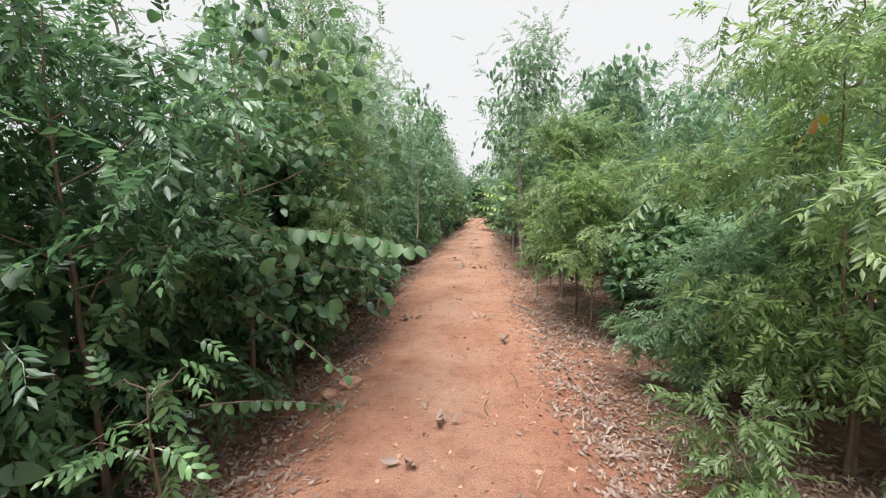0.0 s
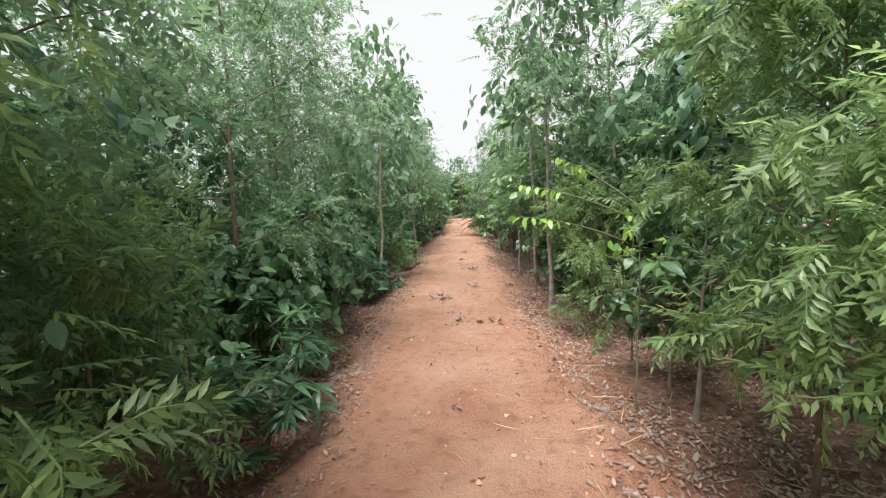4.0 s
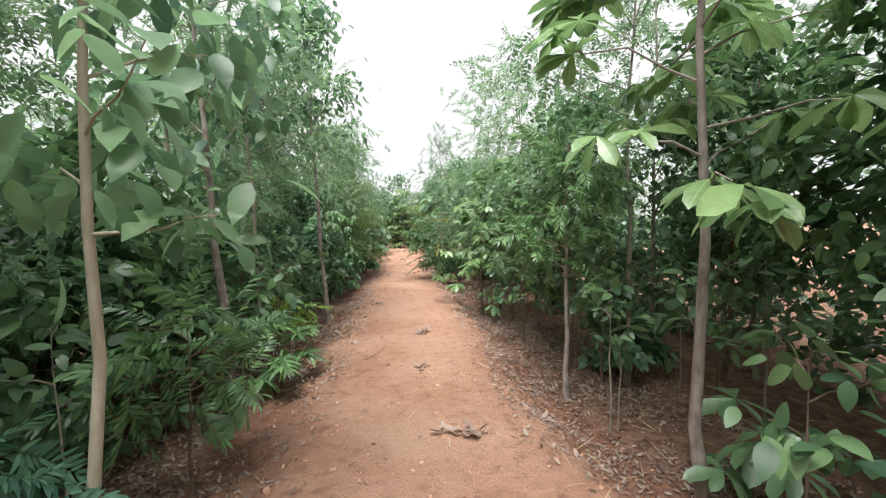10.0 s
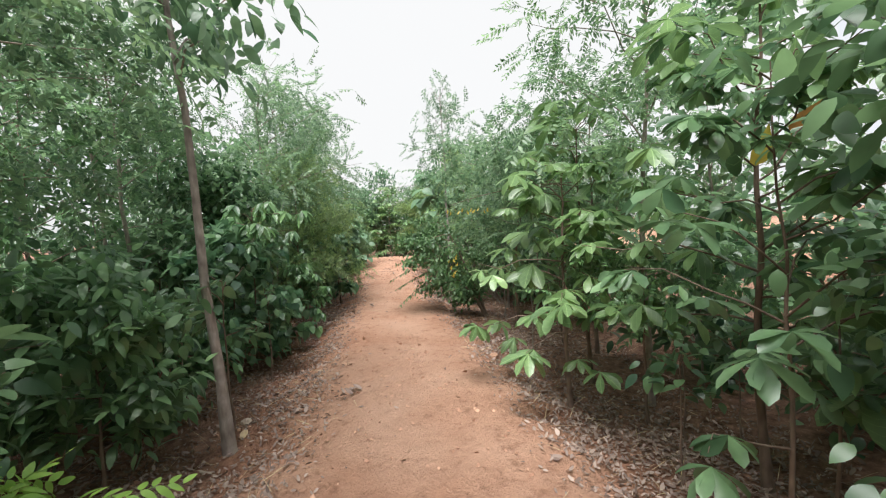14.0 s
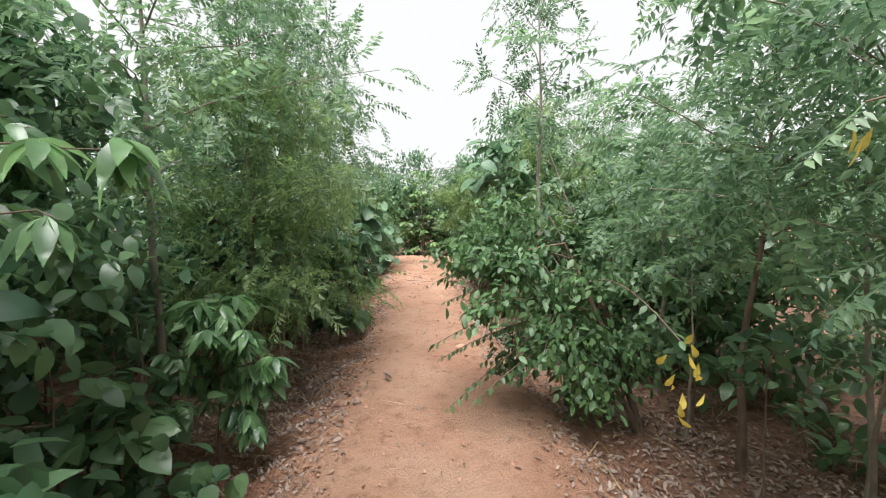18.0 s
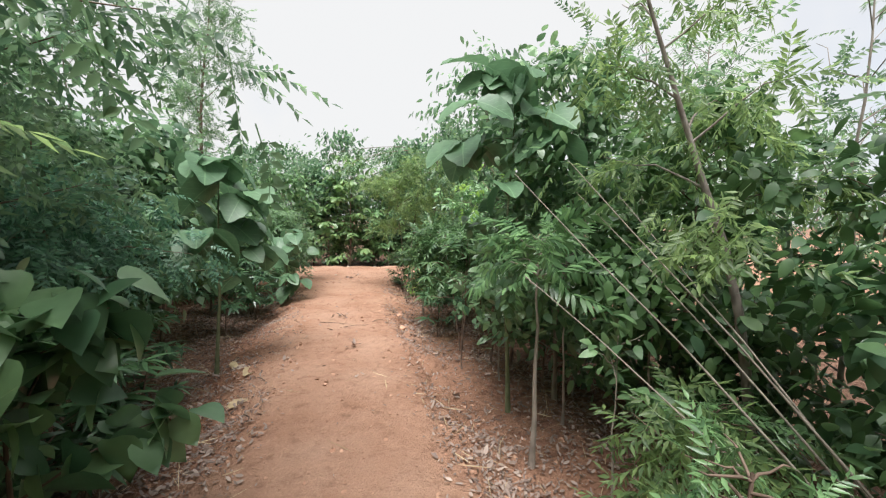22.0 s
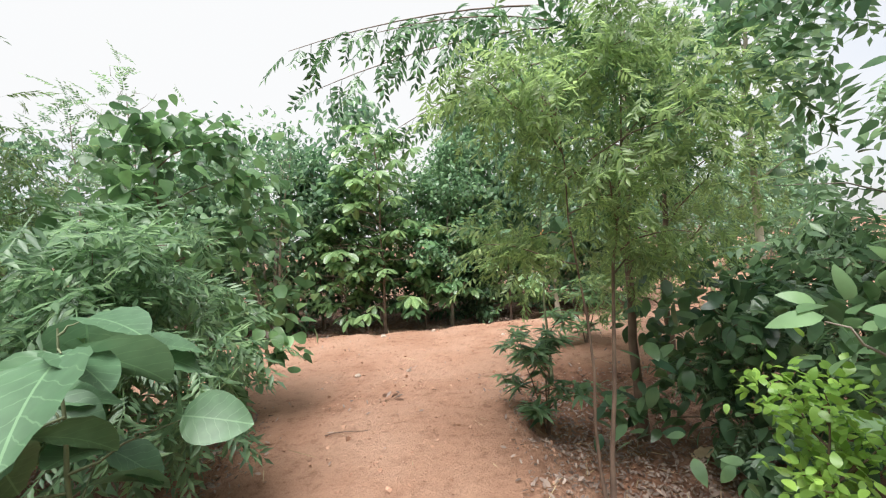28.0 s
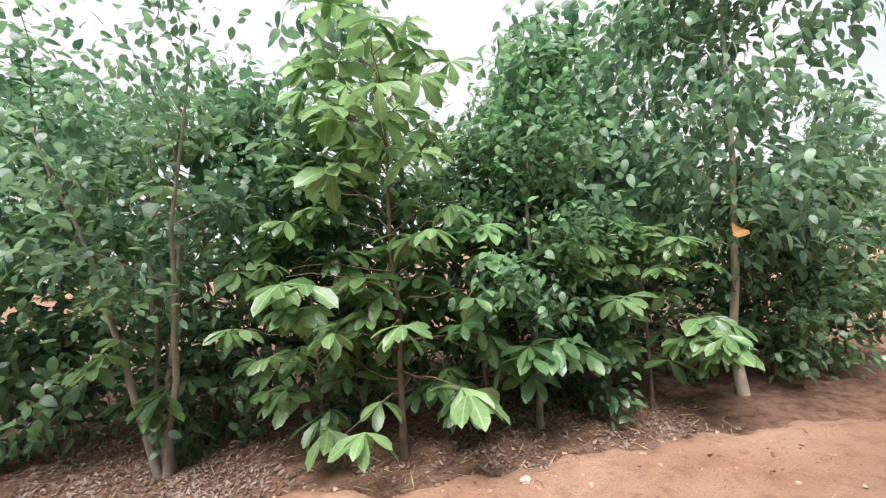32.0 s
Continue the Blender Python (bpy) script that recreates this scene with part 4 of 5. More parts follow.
plant("tall_tree", "tree with a straight mauve-grey trunk and broad leaves", "tree", "big_hanging", 1.12, 9.5, 4.9, 1.2, 2.3, 900, 0.035, "mauve", limbs=22, el=30, seed=64, size=0.62, bias=(0.3, 0), lean=(-0.12, 0))
plant("dark_shrub", "dark shrub with rounded leaves in the litter", "shrub", "lobed", 1.75, 10.4, 0.65, 0.5, 0.1, 520, 0.012, limbs=12, el=20, seed=66)
plant("obovate_leaf_tree", "tree with a straight grey trunk and very large obovate leaves", "tree", "magnolia", 1.32, 11.3, 4.4, 1.05, 1.75, 551, 0.035, "mauve", limbs=24, el=18, seed=67, pieces=True, size=1.2, bias=(0.3, 0))
plant("dark_shrub", "dark bushy tree behind the straight trunk", "tree", "ovate", 2.75, 11.3, 3.3, 1.05, 0.9, 3444, 0.025, "brown", limbs=18, el=26, seed=313, mat="round", size=1.04)
plant("dark_shrub", "dark bushy tree among thin trunks", "tree", "ovate", 2.9, 12.9, 3.3, 1.05, 0.9, 3280, 0.025, "brown", limbs=18, el=26, seed=314, mat="round", size=1.04)
plant("pinnate_tree", "small tree with a rounded crown of fresh pinnate leaves", "tree", "long_pinnate", 1.27, 12.9, 2.5, 0.5, 1.15, 110, 0.028, "mauve", limbs=20, el=22, seed=68, mat="fresh", size=0.85)
plant("obovate_leaf_shrub", "low rosette of dark obovate leaves in the litter", "shrub", "magnolia", 1.75, 11.3, 0.4, 0.45, 0.1, 70, 0.012, limbs=9, el=25, seed=304, pieces=True, size=0.95, mat="ovate")
# Darker ovate leaf material stands in for shade on these whorled leaves.
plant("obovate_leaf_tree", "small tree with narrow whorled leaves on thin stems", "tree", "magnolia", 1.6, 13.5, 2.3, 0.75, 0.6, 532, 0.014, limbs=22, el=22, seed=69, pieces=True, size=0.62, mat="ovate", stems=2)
plant("dark_shrub", "low bush with dark rounded leaves in the litter", "shrub", "lobed", 2.1, 13.3, 0.6, 0.5, 0.1, 420, 0.012, limbs=10, el=25, seed=70)
plant("slender_tree", "thin-trunked tree with dark rounded leaves", "tree", "ovate", 1.75, 13.9, 2.9, 1.0, 1.2, 3200, 0.028, "mauve", limbs=16, el=26, seed=71, size=0.82)
# Shade put into the colour here too: ovate material replaces the lighter obovate one.
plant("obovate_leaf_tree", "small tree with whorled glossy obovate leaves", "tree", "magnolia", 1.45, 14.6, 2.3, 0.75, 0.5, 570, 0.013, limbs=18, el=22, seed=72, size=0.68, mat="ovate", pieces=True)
plant("obovate_leaf_tree", "small tree with whorled glossy obovate leaves and a few orange ones", "tree", "magnolia", 1.85, 15.05, 2.9, 0.95, 0.7, 570, 0.025, limbs=20, el=22, seed=73, pieces=True, size=0.9, accents=[((1.7, 14.9, 1.75), "yellow", 1.3), ((1.95, 14.85, 1.85), "orange", 1.2)])
plant("feathery_shrub", "fan-leaved pinnate shrub among the bushes", "shrub", "feather", 1.75, 15.9, 1.4, 0.6, 1.0, 130, 0.012, limbs=12, el=8, seed=74, mat="fresh")
plant("obovate_leaf_tree", "small tree with pale obovate leaves reaching to the path", "tree", "magnolia", 1.3, 16.25, 2.1, 0.7, 0.5, 570, 0.022, limbs=26, el=14, seed=75, pieces=True, size=0.8, bias=(-0.1, 0.05))
plant("obovate_leaf_tree", "small tree with large whorled leaves beside the path", "tree", "magnolia", 1.75, 16.7, 2.6, 0.75, 1.1, 380, 0.022, limbs=20, el=18, seed=305, pieces=True, size=1.15)
plant("slender_tree", "tree with thin stems and small leaves", "tree", "feather", 2.3, 17.5, 3.2, 1.0, 1.4, 480, 0.022, limbs=15, el=30, seed=76, size=1.0, bias=(-0.4, 0), sprays=[((2.1, 17.5, 1.75), (0.62, 17.5, 1.55), 12, 0.9)], accents=[((0.6 + 0.045 * q, 17.5 + 0.02 * (q % 3), 1.52 - 0.02 * (q % 2)), "yellow", 0.32) for q in range(11)])
plant("tall_tree", "twin-stemmed tree with light feathery leaves", "tree", "feather", 2.2, 18.6, 2.8, 1.2, 1.2, 750, 0.018, "grey", limbs=20, el=24, seed=77, stems=2, size=1.0, bias=(-0.4, -0.1))
plant("feathery_tree", "feathery tree behind the path shrubs", "tree", "feather", 1.95, 19.1, 2.7, 1.2, 1.3, 480, 0.025, limbs=16, el=28, seed=78)
plant("leaning_shrub", "multi-stemmed shrub with small dark oval leaves leaning over the path", "shrub", "ovate_smooth", 1.56, 19.56, 1.7, 0.52, 0.35, 4600, 0.032, limbs=26, el=0, seed=79, bias=(-0.32, 0.0), lean=(-0.68, 0.1), size=0.6, stems=2, mat="round", accents=[((0.72 + 0.03 * (q % 4), 18.05 + 0.03 * (q % 3), 0.74 + 0.022 * q), "yellow", 0.3) for q in range(12)], sprays=[((1.2, 19.5, 0.95), (0.72, 18.05, 0.98), 24, 0.5), ((1.1, 19.6, 0.75), (0.16, 19.4, 0.16), 38, 0.62), ((1.1, 19.6, 0.9), (0.08, 19.5, 0.55), 38, 0.6), ((1.0, 19.6, 1.2), (0.1, 19.6, 0.95), 36, 0.6), ((0.9, 19.6, 0.7), (0.15, 19.8, 0.35), 34, 0.6), ((1.0, 19.5, 0.6), (0.3, 19.2, 0.3), 34, 0.6), ((1.0, 19.65, 1.0), (0.2, 19.9, 0.75), 34, 0.6)])
plant("slender_tree", "thin tall tree with a forked top and sparse leaves", "tree", "feather", 1.24, 20.98, 4.3, 0.75, 2.3, 170, 0.028, "mauve", limbs=13, el=38, seed=80)
plant("dark_shrub", "dense shrub with mixed oval leaves", "shrub", "ovate", 2.35, 20.7, 1.6, 0.75, 0.3, 1967, 0.016, limbs=16, el=25, seed=81, size=0.83)
for x, y, h, q in ((2.75, 21.55, 2.3, 334), (2.6, 22.7, 2.5, 335), (3.3, 20.3, 2.2, 336), (3.5, 23.3, 2.7, 337)):
    plant("dark_shrub", "dark bushy shrub in the shade behind a thin trunk", "shrub", "ovate", x, y, h, 0.9, 0.3, 2300, 0.018, limbs=16, el=26, seed=q, mat="round", size=0.95)
plant("slender_tree", "leaning brown trunk with sparse pinnate leaves", "tree", "neem", 2.5, 22.1, 3.2, 0.7, 1.3, 260, 0.035, "mauve", limbs=11, el=25, seed=83, lean=(-0.85, 0.25))
plant("pole_tree", "small tree of fresh pinnate leaves on a bare pole-like stem", "tree", "long_pinnate", 1.42, 22.75, 1.62, 0.22, 1.2, 42, 0.02, "grey", limbs=14, el=25, seed=84, fill=0.05)
plant("pole_tree", "short tuft of bright pinnate leaves on a stump-like stem", "sapling", "neem", 2.05, 22.0, 0.75, 0.3, 0.5, 60, 0.02, "brown", limbs=8, el=10, seed=309, mat="fresh")
plant("pole_tree", "tuft of bright pinnate leaves on a pole-like stem", "sapling", "neem", 1.14, 21.15, 1.1, 0.22, 0.85, 36, 0.022, "brown", limbs=10, el=15, seed=332, mat="fresh", size=0.8)
plant("lance_leaf_sapling", "small dark rosette of narrow leaves in the litter", "sapling", "lance", 1.25, 21.8, 0.3, 0.14, 0.05, 70, 0.008, limbs=6, el=35, seed=333, stems=2)
plant("pinnate_shrub", "small shrub with pale feathery pinnate leaves", "shrub", "neem", 1.6, 21.75, 0.85, 0.4, 0.3, 130, 0.01, limbs=9, el=25, seed=323, size=1.2)
plant("lance_leaf_sapling", "low rosette of stiff pale narrow leaves", "sapling", "lance", 1.8, 20.95, 0.4, 0.3, 0.1, 150, 0.01, limbs=8, el=30, seed=324, stems=2, mat="round")
plant("dark_shrub", "dark bushy tree in deep shade", "tree", "ovate", 2.1, 23.6, 3.0, 0.95, 0.3, 4649, 0.02, "grey", limbs=20, el=25, seed=126, size=0.90)
plant("teak_sapling", "teak tree with very large drooping leaves", "tree", "teak", 1.6, 23.5, 2.9, 0.45, 1.8, 40, 0.02, "green", limbs=10, el=15, seed=86, pieces=True, fill=0.06, bias=(-0.2, -0.2), size=0.9)
plant("dark_shrub", "dense shrub of narrow whorled leaves in shade", "shrub", "lance", 2.1, 24.5, 2.1, 0.75, 0.4, 1500, 0.018, limbs=16, el=25, seed=87, size=0.9, mat="ovate")
plant("lance_leaf_shrub", "bush of narrow whorled leaves on thin upright stems", "shrub", "lance", 1.75, 25.2, 1.6, 0.55, 0.6, 800, 0.012, limbs=18, el=25, seed=88, stems=3, mat="round", size=0.9)
plant("pinnate_shrub", "shrub with lime-green young leaves", "shrub", "broad_pinnate", 1.9, 24.6, 2.3, 0.6, 1.5, 14, 0.012, limbs=7, el=20, seed=89, mat="lime", size=0.7)
plant("pinnate_shrub", "dense grey-green shrub with narrow leaflets", "shrub", "neem_dark", 1.8, 26.5, 1.6, 0.6, 0.5, 522, 0.014, limbs=14, el=25, seed=90, mat="round")
plant("lance_leaf_sapling", "low rosette sapling with stiff narrow leaves", "sapling", "lance", 1.65, 25.9, 0.55, 0.35, 0.15, 208, 0.01, limbs=7, el=35, seed=91, stems=2)
plant("pinnate_shrub", "leafy sapling with drooping pinnate leaves", "sapling", "neem_dark", 2.3, 25.9, 2.2, 0.7, 0.5, 420, 0.014, limbs=14, el=25, seed=92, mat="fresh")
plant("tall_tree", "tall tree with broad dark leaves", "tree", "hanging", 2.8, 27.2, 4.4, 1.2, 2.2, 1700, 0.035, "grey", limbs=17, el=32, seed=93, size=0.82)
plant("pinnate_shrub", "thin-stemmed shrub with small bright leaves", "shrub", "small_fresh", 2.0, 27.75, 1.0, 0.45, 0.2, 900, 0.012, limbs=9, el=30, seed=94, mat="lime")
plant("slender_tree", "airy tree with two thin stems and fine leaflets", "tree", "neem", 1.73, 28.7, 3.0, 0.8, 1.3, 1000, 0.015, limbs=20, el=28, seed=95, stems=2, size=0.85)
plant("lance_leaf_shrub", "low bush with narrow whorled leaves at the road edge", "shrub", "lance", 1.8, 29.6, 0.85, 0.5, 0.1, 640, 0.012, limbs=13, el=30, seed=96, stems=3, size=0.85, mat="ovate")
plant("slender_tree", "forked tree with airy fine leaflets", "tree", "neem", 3.4, 30.1, 3.4, 1.25, 0.7, 1500, 0.04, "brown", limbs=22, el=30, seed=97, size=0.85, bias=(-0.2, 0))
plant("pinnate_shrub", "low airy shrub with pale leaflets at the crossing", "shrub", "neem", 2.9, 28.8, 1.0, 0.5, 0.3, 260, 0.012, limbs=11, el=25, seed=98, mat="feather")

# ---------------------------------------------------------------- tall trees whose tops hang into the gap over the path
plant("feathery_tree", "tall tree with drooping feathery sprays over the path", "tree", "feather", 1.95, 8.9, 5.0, 1.5, 2.2, 520, 0.03, "grey", limbs=16, el=30, seed=140, bias=(-0.5, 0))
plant("feathery_tree", "tall tree with drooping feathery sprays over the path", "tree", "feather", 2.0, 13.1, 4.7, 1.5, 2.1, 520, 0.03, "grey", limbs=16, el=30, seed=141, bias=(-0.45, 0))
plant("feathery_tree", "tall tree with light feathery leaves", "tree", "feather", 2.0, 16.2, 4.3, 1.4, 1.9, 520, 0.03, "grey", limbs=16, el=30, seed=142, bias=(-0.3, 0))
plant("feathery_tree", "light feathery tree beside the path", "tree", "feather", 2.2, 20.3, 2.5, 0.9, 1.2, 200, 0.026, "grey", limbs=16, el=30, seed=143, bias=(-0.2, 0))
plant("feathery_tree", "light feathery tree beside the path", "tree", "feather", -1.75, 19.8, 3.9, 1.4, 1.7, 600, 0.03, "grey", limbs=17, el=30, seed=144, bias=(0.3, 0))
plant("feathery_tree", "tall tree with drooping feathery sprays", "tree", "feather", -1.95, 14.8, 4.4, 1.3, 2.2, 420, 0.028, "grey", limbs=14, el=30, seed=145, bias=(0.2, 0))
plant("hanging_leaf_tree", "tree with long drooping dark sprays at the crossing", "tree", "neem_dark", 2.5, 29.4, 3.2, 1.15, 1.75, 330, 0.042, "brown", limbs=9, el=20, seed=146, bias=(-0.25, 0.0), size=0.9, sprays=[((1.9, 29.4, 2.9), (0.25, 29.2, 2.35), 22, 1.1), ((1.9, 29.4, 2.95), (0.6, 28.9, 2.55), 19, 1.1), ((1.9, 29.5, 2.7), (0.75, 29.5, 2.2), 18, 1.1), ((1.8, 29.3, 3.0), (0.05, 29.6, 2.75), 22, 1.1), ((2.0, 29.2, 2.6), (1.0, 28.7, 2.15), 18, 1.1)])


def bare_sticks():
    """A dead bush of long straight grey sticks."""
    rng = np.random.default_rng(31)
    root = tagged(new("dead_bush"), "dead bush of long bare grey sticks leaning over the litter", "dead bush")
    root.location = (2.3, 20.9, ground_z(2.3, 20.9))
    for i in range(5):
        tip = np.array([-1.2 + 0.13 * i + rng.normal(0, 0.1), 1.4 + rng.normal(0, 0.2), 1.75 + rng.normal(0, 0.25)])
        o = np.array([rng.normal(0, 0.05), rng.normal(0, 0.05), 0.0])
        u = np.linspace(0, 1, 6)[:, None]
        ln = o + (tip - o) * u + np.array([0, 0, 0.12]) * u * (1 - u) + rng.normal(0, 0.012, (6, 3)) * u
        part("stick", raw_mesh("stick", *tube(ln, np.linspace(0.008, 0.002, 6), 5), BARK["grey"], True), root)


bare_sticks()
under = [
    plant("thin_sapling", "thin bare sapling stem standing in the leaf litter", "sapling", "ovate", 1.35, 12.3, 1.3, 0.3, 0.75, 60, 0.01, "grey", limbs=5, el=30, seed=150, group="thin understory saplings"),
    plant("thin_sapling", "thin bare sapling stem with a few oval leaves", "sapling", "ovate", 1.3, 14.0, 1.1, 0.3, 0.6, 50, 0.009, "brown", limbs=5, el=30, seed=151, group="thin understory saplings"),
]
srng = np.random.default_rng(77)
for k in range(46):
    yy = 9.5 + 18.0 * srng.random()
    again(under[k % 2], float(path_right(yy)) + 0.45 + 1.6 * srng.random(), yy, srng.uniform(0, 360), srng.uniform(0.8, 1.25))
for k in range(20):
    yy = 9.0 + 14.0 * srng.random()
    again(under[k % 2], float(path_left(yy)) - 0.5 - 1.0 * srng.random(), yy, srng.uniform(0, 360), srng.uniform(0.8, 1.25))

# ---------------------------------------------------------------- hedge beyond the crossing
plant("multi_stem_shrub", "many-stemmed shrub with pale branches and dark leaves", "shrub", "ovate", -1.1, 34.3, 3.6, 1.4, 1.25, 3700, 0.045, "grey", limbs=22, el=25, seed=110, stems=4, size=0.82, mat="pale_hanging")
plant("obovate_leaf_tree", "bushy tree with big glossy whorled leaves", "tree", "magnolia", 0.85, 33.9, 3.6, 0.9, 0.5, 646, 0.03, limbs=44, el=22, seed=111, pieces=True, size=1.25, tip=0.6)
plant("obovate_leaf_tree", "low bushy tree with glossy leaves in whorls", "tree", "magnolia", 1.6, 34.0, 2.0, 0.65, 0.4, 456, 0.02, limbs=24, el=22, seed=117, pieces=True, size=1.15, mat="fresh")
plant("obovate_leaf_tree", "low bushy tree with glossy leaves in whorls", "tree", "magnolia", 0.2, 34.15, 1.9, 0.7, 0.4, 456, 0.02, limbs=24, el=22, seed=118, pieces=True, size=1.15)
plant("obovate_leaf_shrub", "dense hedge bush of glossy whorled leaves", "shrub", "magnolia", 0.55, 34.75, 3.1, 1.2, 0.5, 1000, 0.025, limbs=40, el=22, seed=310, size=1.1)
plant("obovate_leaf_shrub", "dense hedge bush of glossy whorled leaves", "shrub", "magnolia", -0.9, 34.9, 3.2, 1.2, 0.5, 900, 0.025, limbs=36, el=22, seed=311, size=1.05)
plant("obovate_leaf_shrub", "dense hedge bush of glossy whorled leaves", "shrub", "magnolia", 2.3, 34.8, 3.0, 1.2, 0.5, 900, 0.025, limbs=36, el=22, seed=312, size=1.05)
plant("slender_tree", "leaning grey trunk with small oval leaves", "tree", "ovate", 2.1, 34.05, 3.5, 0.95, 0.9, 4050, 0.03, "grey", limbs=20, el=28, seed=112, lean=(0.15, 0), mat="heart", size=0.82)
plant("tall_tree", "tree with a pale trunk and drooping grey-green leaves", "tree", "hanging", 4.25, 34.0, 4.9, 1.55, 1.2, 4400, 0.045, "pale", limbs=22, el=35, seed=113, lean=(0.25, 0), size=0.82, accents=[((3.75, 33.5, 1.5), "orange", 1.5)])
plant("obovate_leaf_tree", "low tree with glossy obovate leaves", "tree", "magnolia", 3.3, 34.1, 1.8, 0.75, 0.3, 494, 0.02, limbs=20, el=22, seed=114, pieces=True, size=1.1)
plant("heart_leaf_shrub", "hedge shrub with rounded light green leaves", "shrub", "heart", -2.6, 34.7, 3.2, 1.2, 0.6, 1150, 0.025, limbs=20, el=28, seed=115)
plant("heart_leaf_shrub", "hedge shrub with rounded light green leaves", "shrub", "heart", -0.3, 35.0, 3.5, 1.2, 0.9, 1150, 0.025, limbs=20, el=28, seed=119)
plant("heart_leaf_shrub", "hedge shrub with rounded light green leaves", "shrub", "heart", 2.9, 34.9, 3.6, 1.2, 0.9, 1150, 0.025, limbs=20, el=28, seed=120)
plant("dark_shrub", "low dark shrub at the end of the hedge", "shrub", "ovate", 5.3, 34.3, 1.6, 0.8, 0.1, 2435, 0.014, limbs=14, el=25, seed=116, size=0.90)
plant("dark_shrub", "bushy dark shrub closing the end of the hedge", "shrub", "ovate", 6.1, 34.4, 2.2, 0.8, 0.2, 2200, 0.016, limbs=16, el=26, seed=332, size=0.95)
plant("dark_shrub", "bushy dark shrub beside the pale-trunked hedge tree", "shrub", "ovate", 4.9, 34.25, 2.3, 0.85, 0.2, 2400, 0.018, limbs=16, el=26, seed=325, size=0.95)
plant("dark_shrub", "low dark shrub under the hedge trees", "shrub", "ovate", 2.7, 34.4, 1.3, 0.7, 0.1, 1992, 0.014, limbs=14, el=25, seed=121, size=0.90)
plant("broadleaf_sapling", "bushy sapling by the crossing with rounded leaves", "shrub", "neem", 4.0, 28.9, 1.6, 0.7, 0.5, 320, 0.016, limbs=14, el=25, seed=122, mat="feather")
plant("broadleaf_sapling", "leafy sapling by the crossing", "shrub", "ovate_fresh", 3.9, 29.0, 1.5, 0.8, 0.2, 1620, 0.016, limbs=14, el=25, seed=123, mat="round", size=0.82)
plant("teak_sapling", "teak sapling with large leaves at the road edge", "sapling", "teak", 2.3, 30.5, 1.95, 0.4, 1.2, 8, 0.018, "green", limbs=6, el=20, seed=124, pieces=True, fill=0.05, size=0.75)
plant("lance_leaf_shrub", "low bush with stiff narrow leaves on the bare road edge", "shrub", "lance", 3.2, 31.3, 0.85, 0.5, 0.1, 520, 0.012, limbs=14, el=30, seed=334, stems=3, mat="fresh")
plant("tall_tree", "pale-trunked tree with large leaves by the crossing", "tree", "heart", 4.6, 30.2, 5.0, 1.3, 1.9, 1300, 0.05, "pale", limbs=18, el=35, seed=125)

# ---------------------------------------------------------------- denser growth behind the front row
rng = np.random.default_rng(5)
protos = [
    plant("wood_shrub", "dense shrub of the plantation behind the path", "shrub", "ovate", -3.4, 2.0, 3.3, 1.3, 0.2, 1550, 0.022, limbs=18, el=28, seed=200, group="plantation growth", joined=True, size=1.3),
    plant("wood_tree", "slender plantation tree with feathery leaves", "tree", "feather", -3.5, 4.0, 4.8, 1.5, 0.9, 210, 0.03, "grey", limbs=20, el=30, seed=201, group="plantation growth", joined=True, size=1.5),
    plant("wood_tree", "slender plantation tree with drooping leaves", "tree", "hanging", -3.4, 6.2, 4.6, 1.4, 0.7, 1250, 0.03, "grey", limbs=20, el=30, seed=202, group="plantation growth", joined=True, size=1.15),
    plant("wood_shrub", "plantation shrub with pinnate leaves", "shrub", "neem_dark", -3.4, 8.2, 3.4, 1.25, 0.3, 240, 0.02, limbs=18, el=28, seed=203, group="plantation growth", joined=True, size=1.15),
    plant("wood_tree", "plantation tree with broad leaves", "tree", "wide", 3.4, 2.0, 4.3, 1.45, 0.8, 1300, 0.028, "mauve", limbs=20, el=30, seed=204, group="plantation growth", joined=True, size=1.05),
    plant("wood_shrub", "low shade shrub under the plantation trees", "shrub", "ovate", -3.0, 10.5, 1.7, 1.0, 0.1, 720, 0.016, limbs=14, el=20, seed=205, group="plantation growth", joined=True, size=1.5),
]


def thicket(x, y, low=0.85, high=1.1):
    pick = protos[int(rng.choice((0, 1, 1, 2, 3, 3, 0, 1, 5) if x < 0 and y < 17 else (0, 1, 1, 1, 3, 3, 1, 3, 5) if 2 < x < 5 and 19 < y < 24.5 else (0, 1, 1, 2, 2, 3, 4, 4, 5)))]
    if (x - pick.location.x) ** 2 + (y - pick.location.y) ** 2 > 0.5:
        again(pick, x, y, rng.uniform(0, 360), rng.uniform(low, high))


for side in (-1, 1):
    for row, (off, gap) in enumerate(((3.0, 1.2), (4.6, 2.6), (6.7, 5.0))):
        for y in np.arange(-3.0, 30.5 if side < 0 else 29.0, gap * ((1.3, 0.95, 0.7)[row] if side < 0 else 1.0)):
            if side > 0 and ((row == 2 and rng.random() < 0.6) or (row == 0 and 17.0 < y < 20.0)):
                continue
            low, high = (0.62, 0.74) if side > 0 and (y < 7.5 or 19.0 < y < 24.0) else (0.85, 1.08 if y < 20 else 0.92)
            thicket(side * (off + rng.uniform(-0.3, 0.45)) + (0.6 if y > 22 else 0.0) * (side > 0), y + rng.uniform(-0.4, 0.4), low, high)
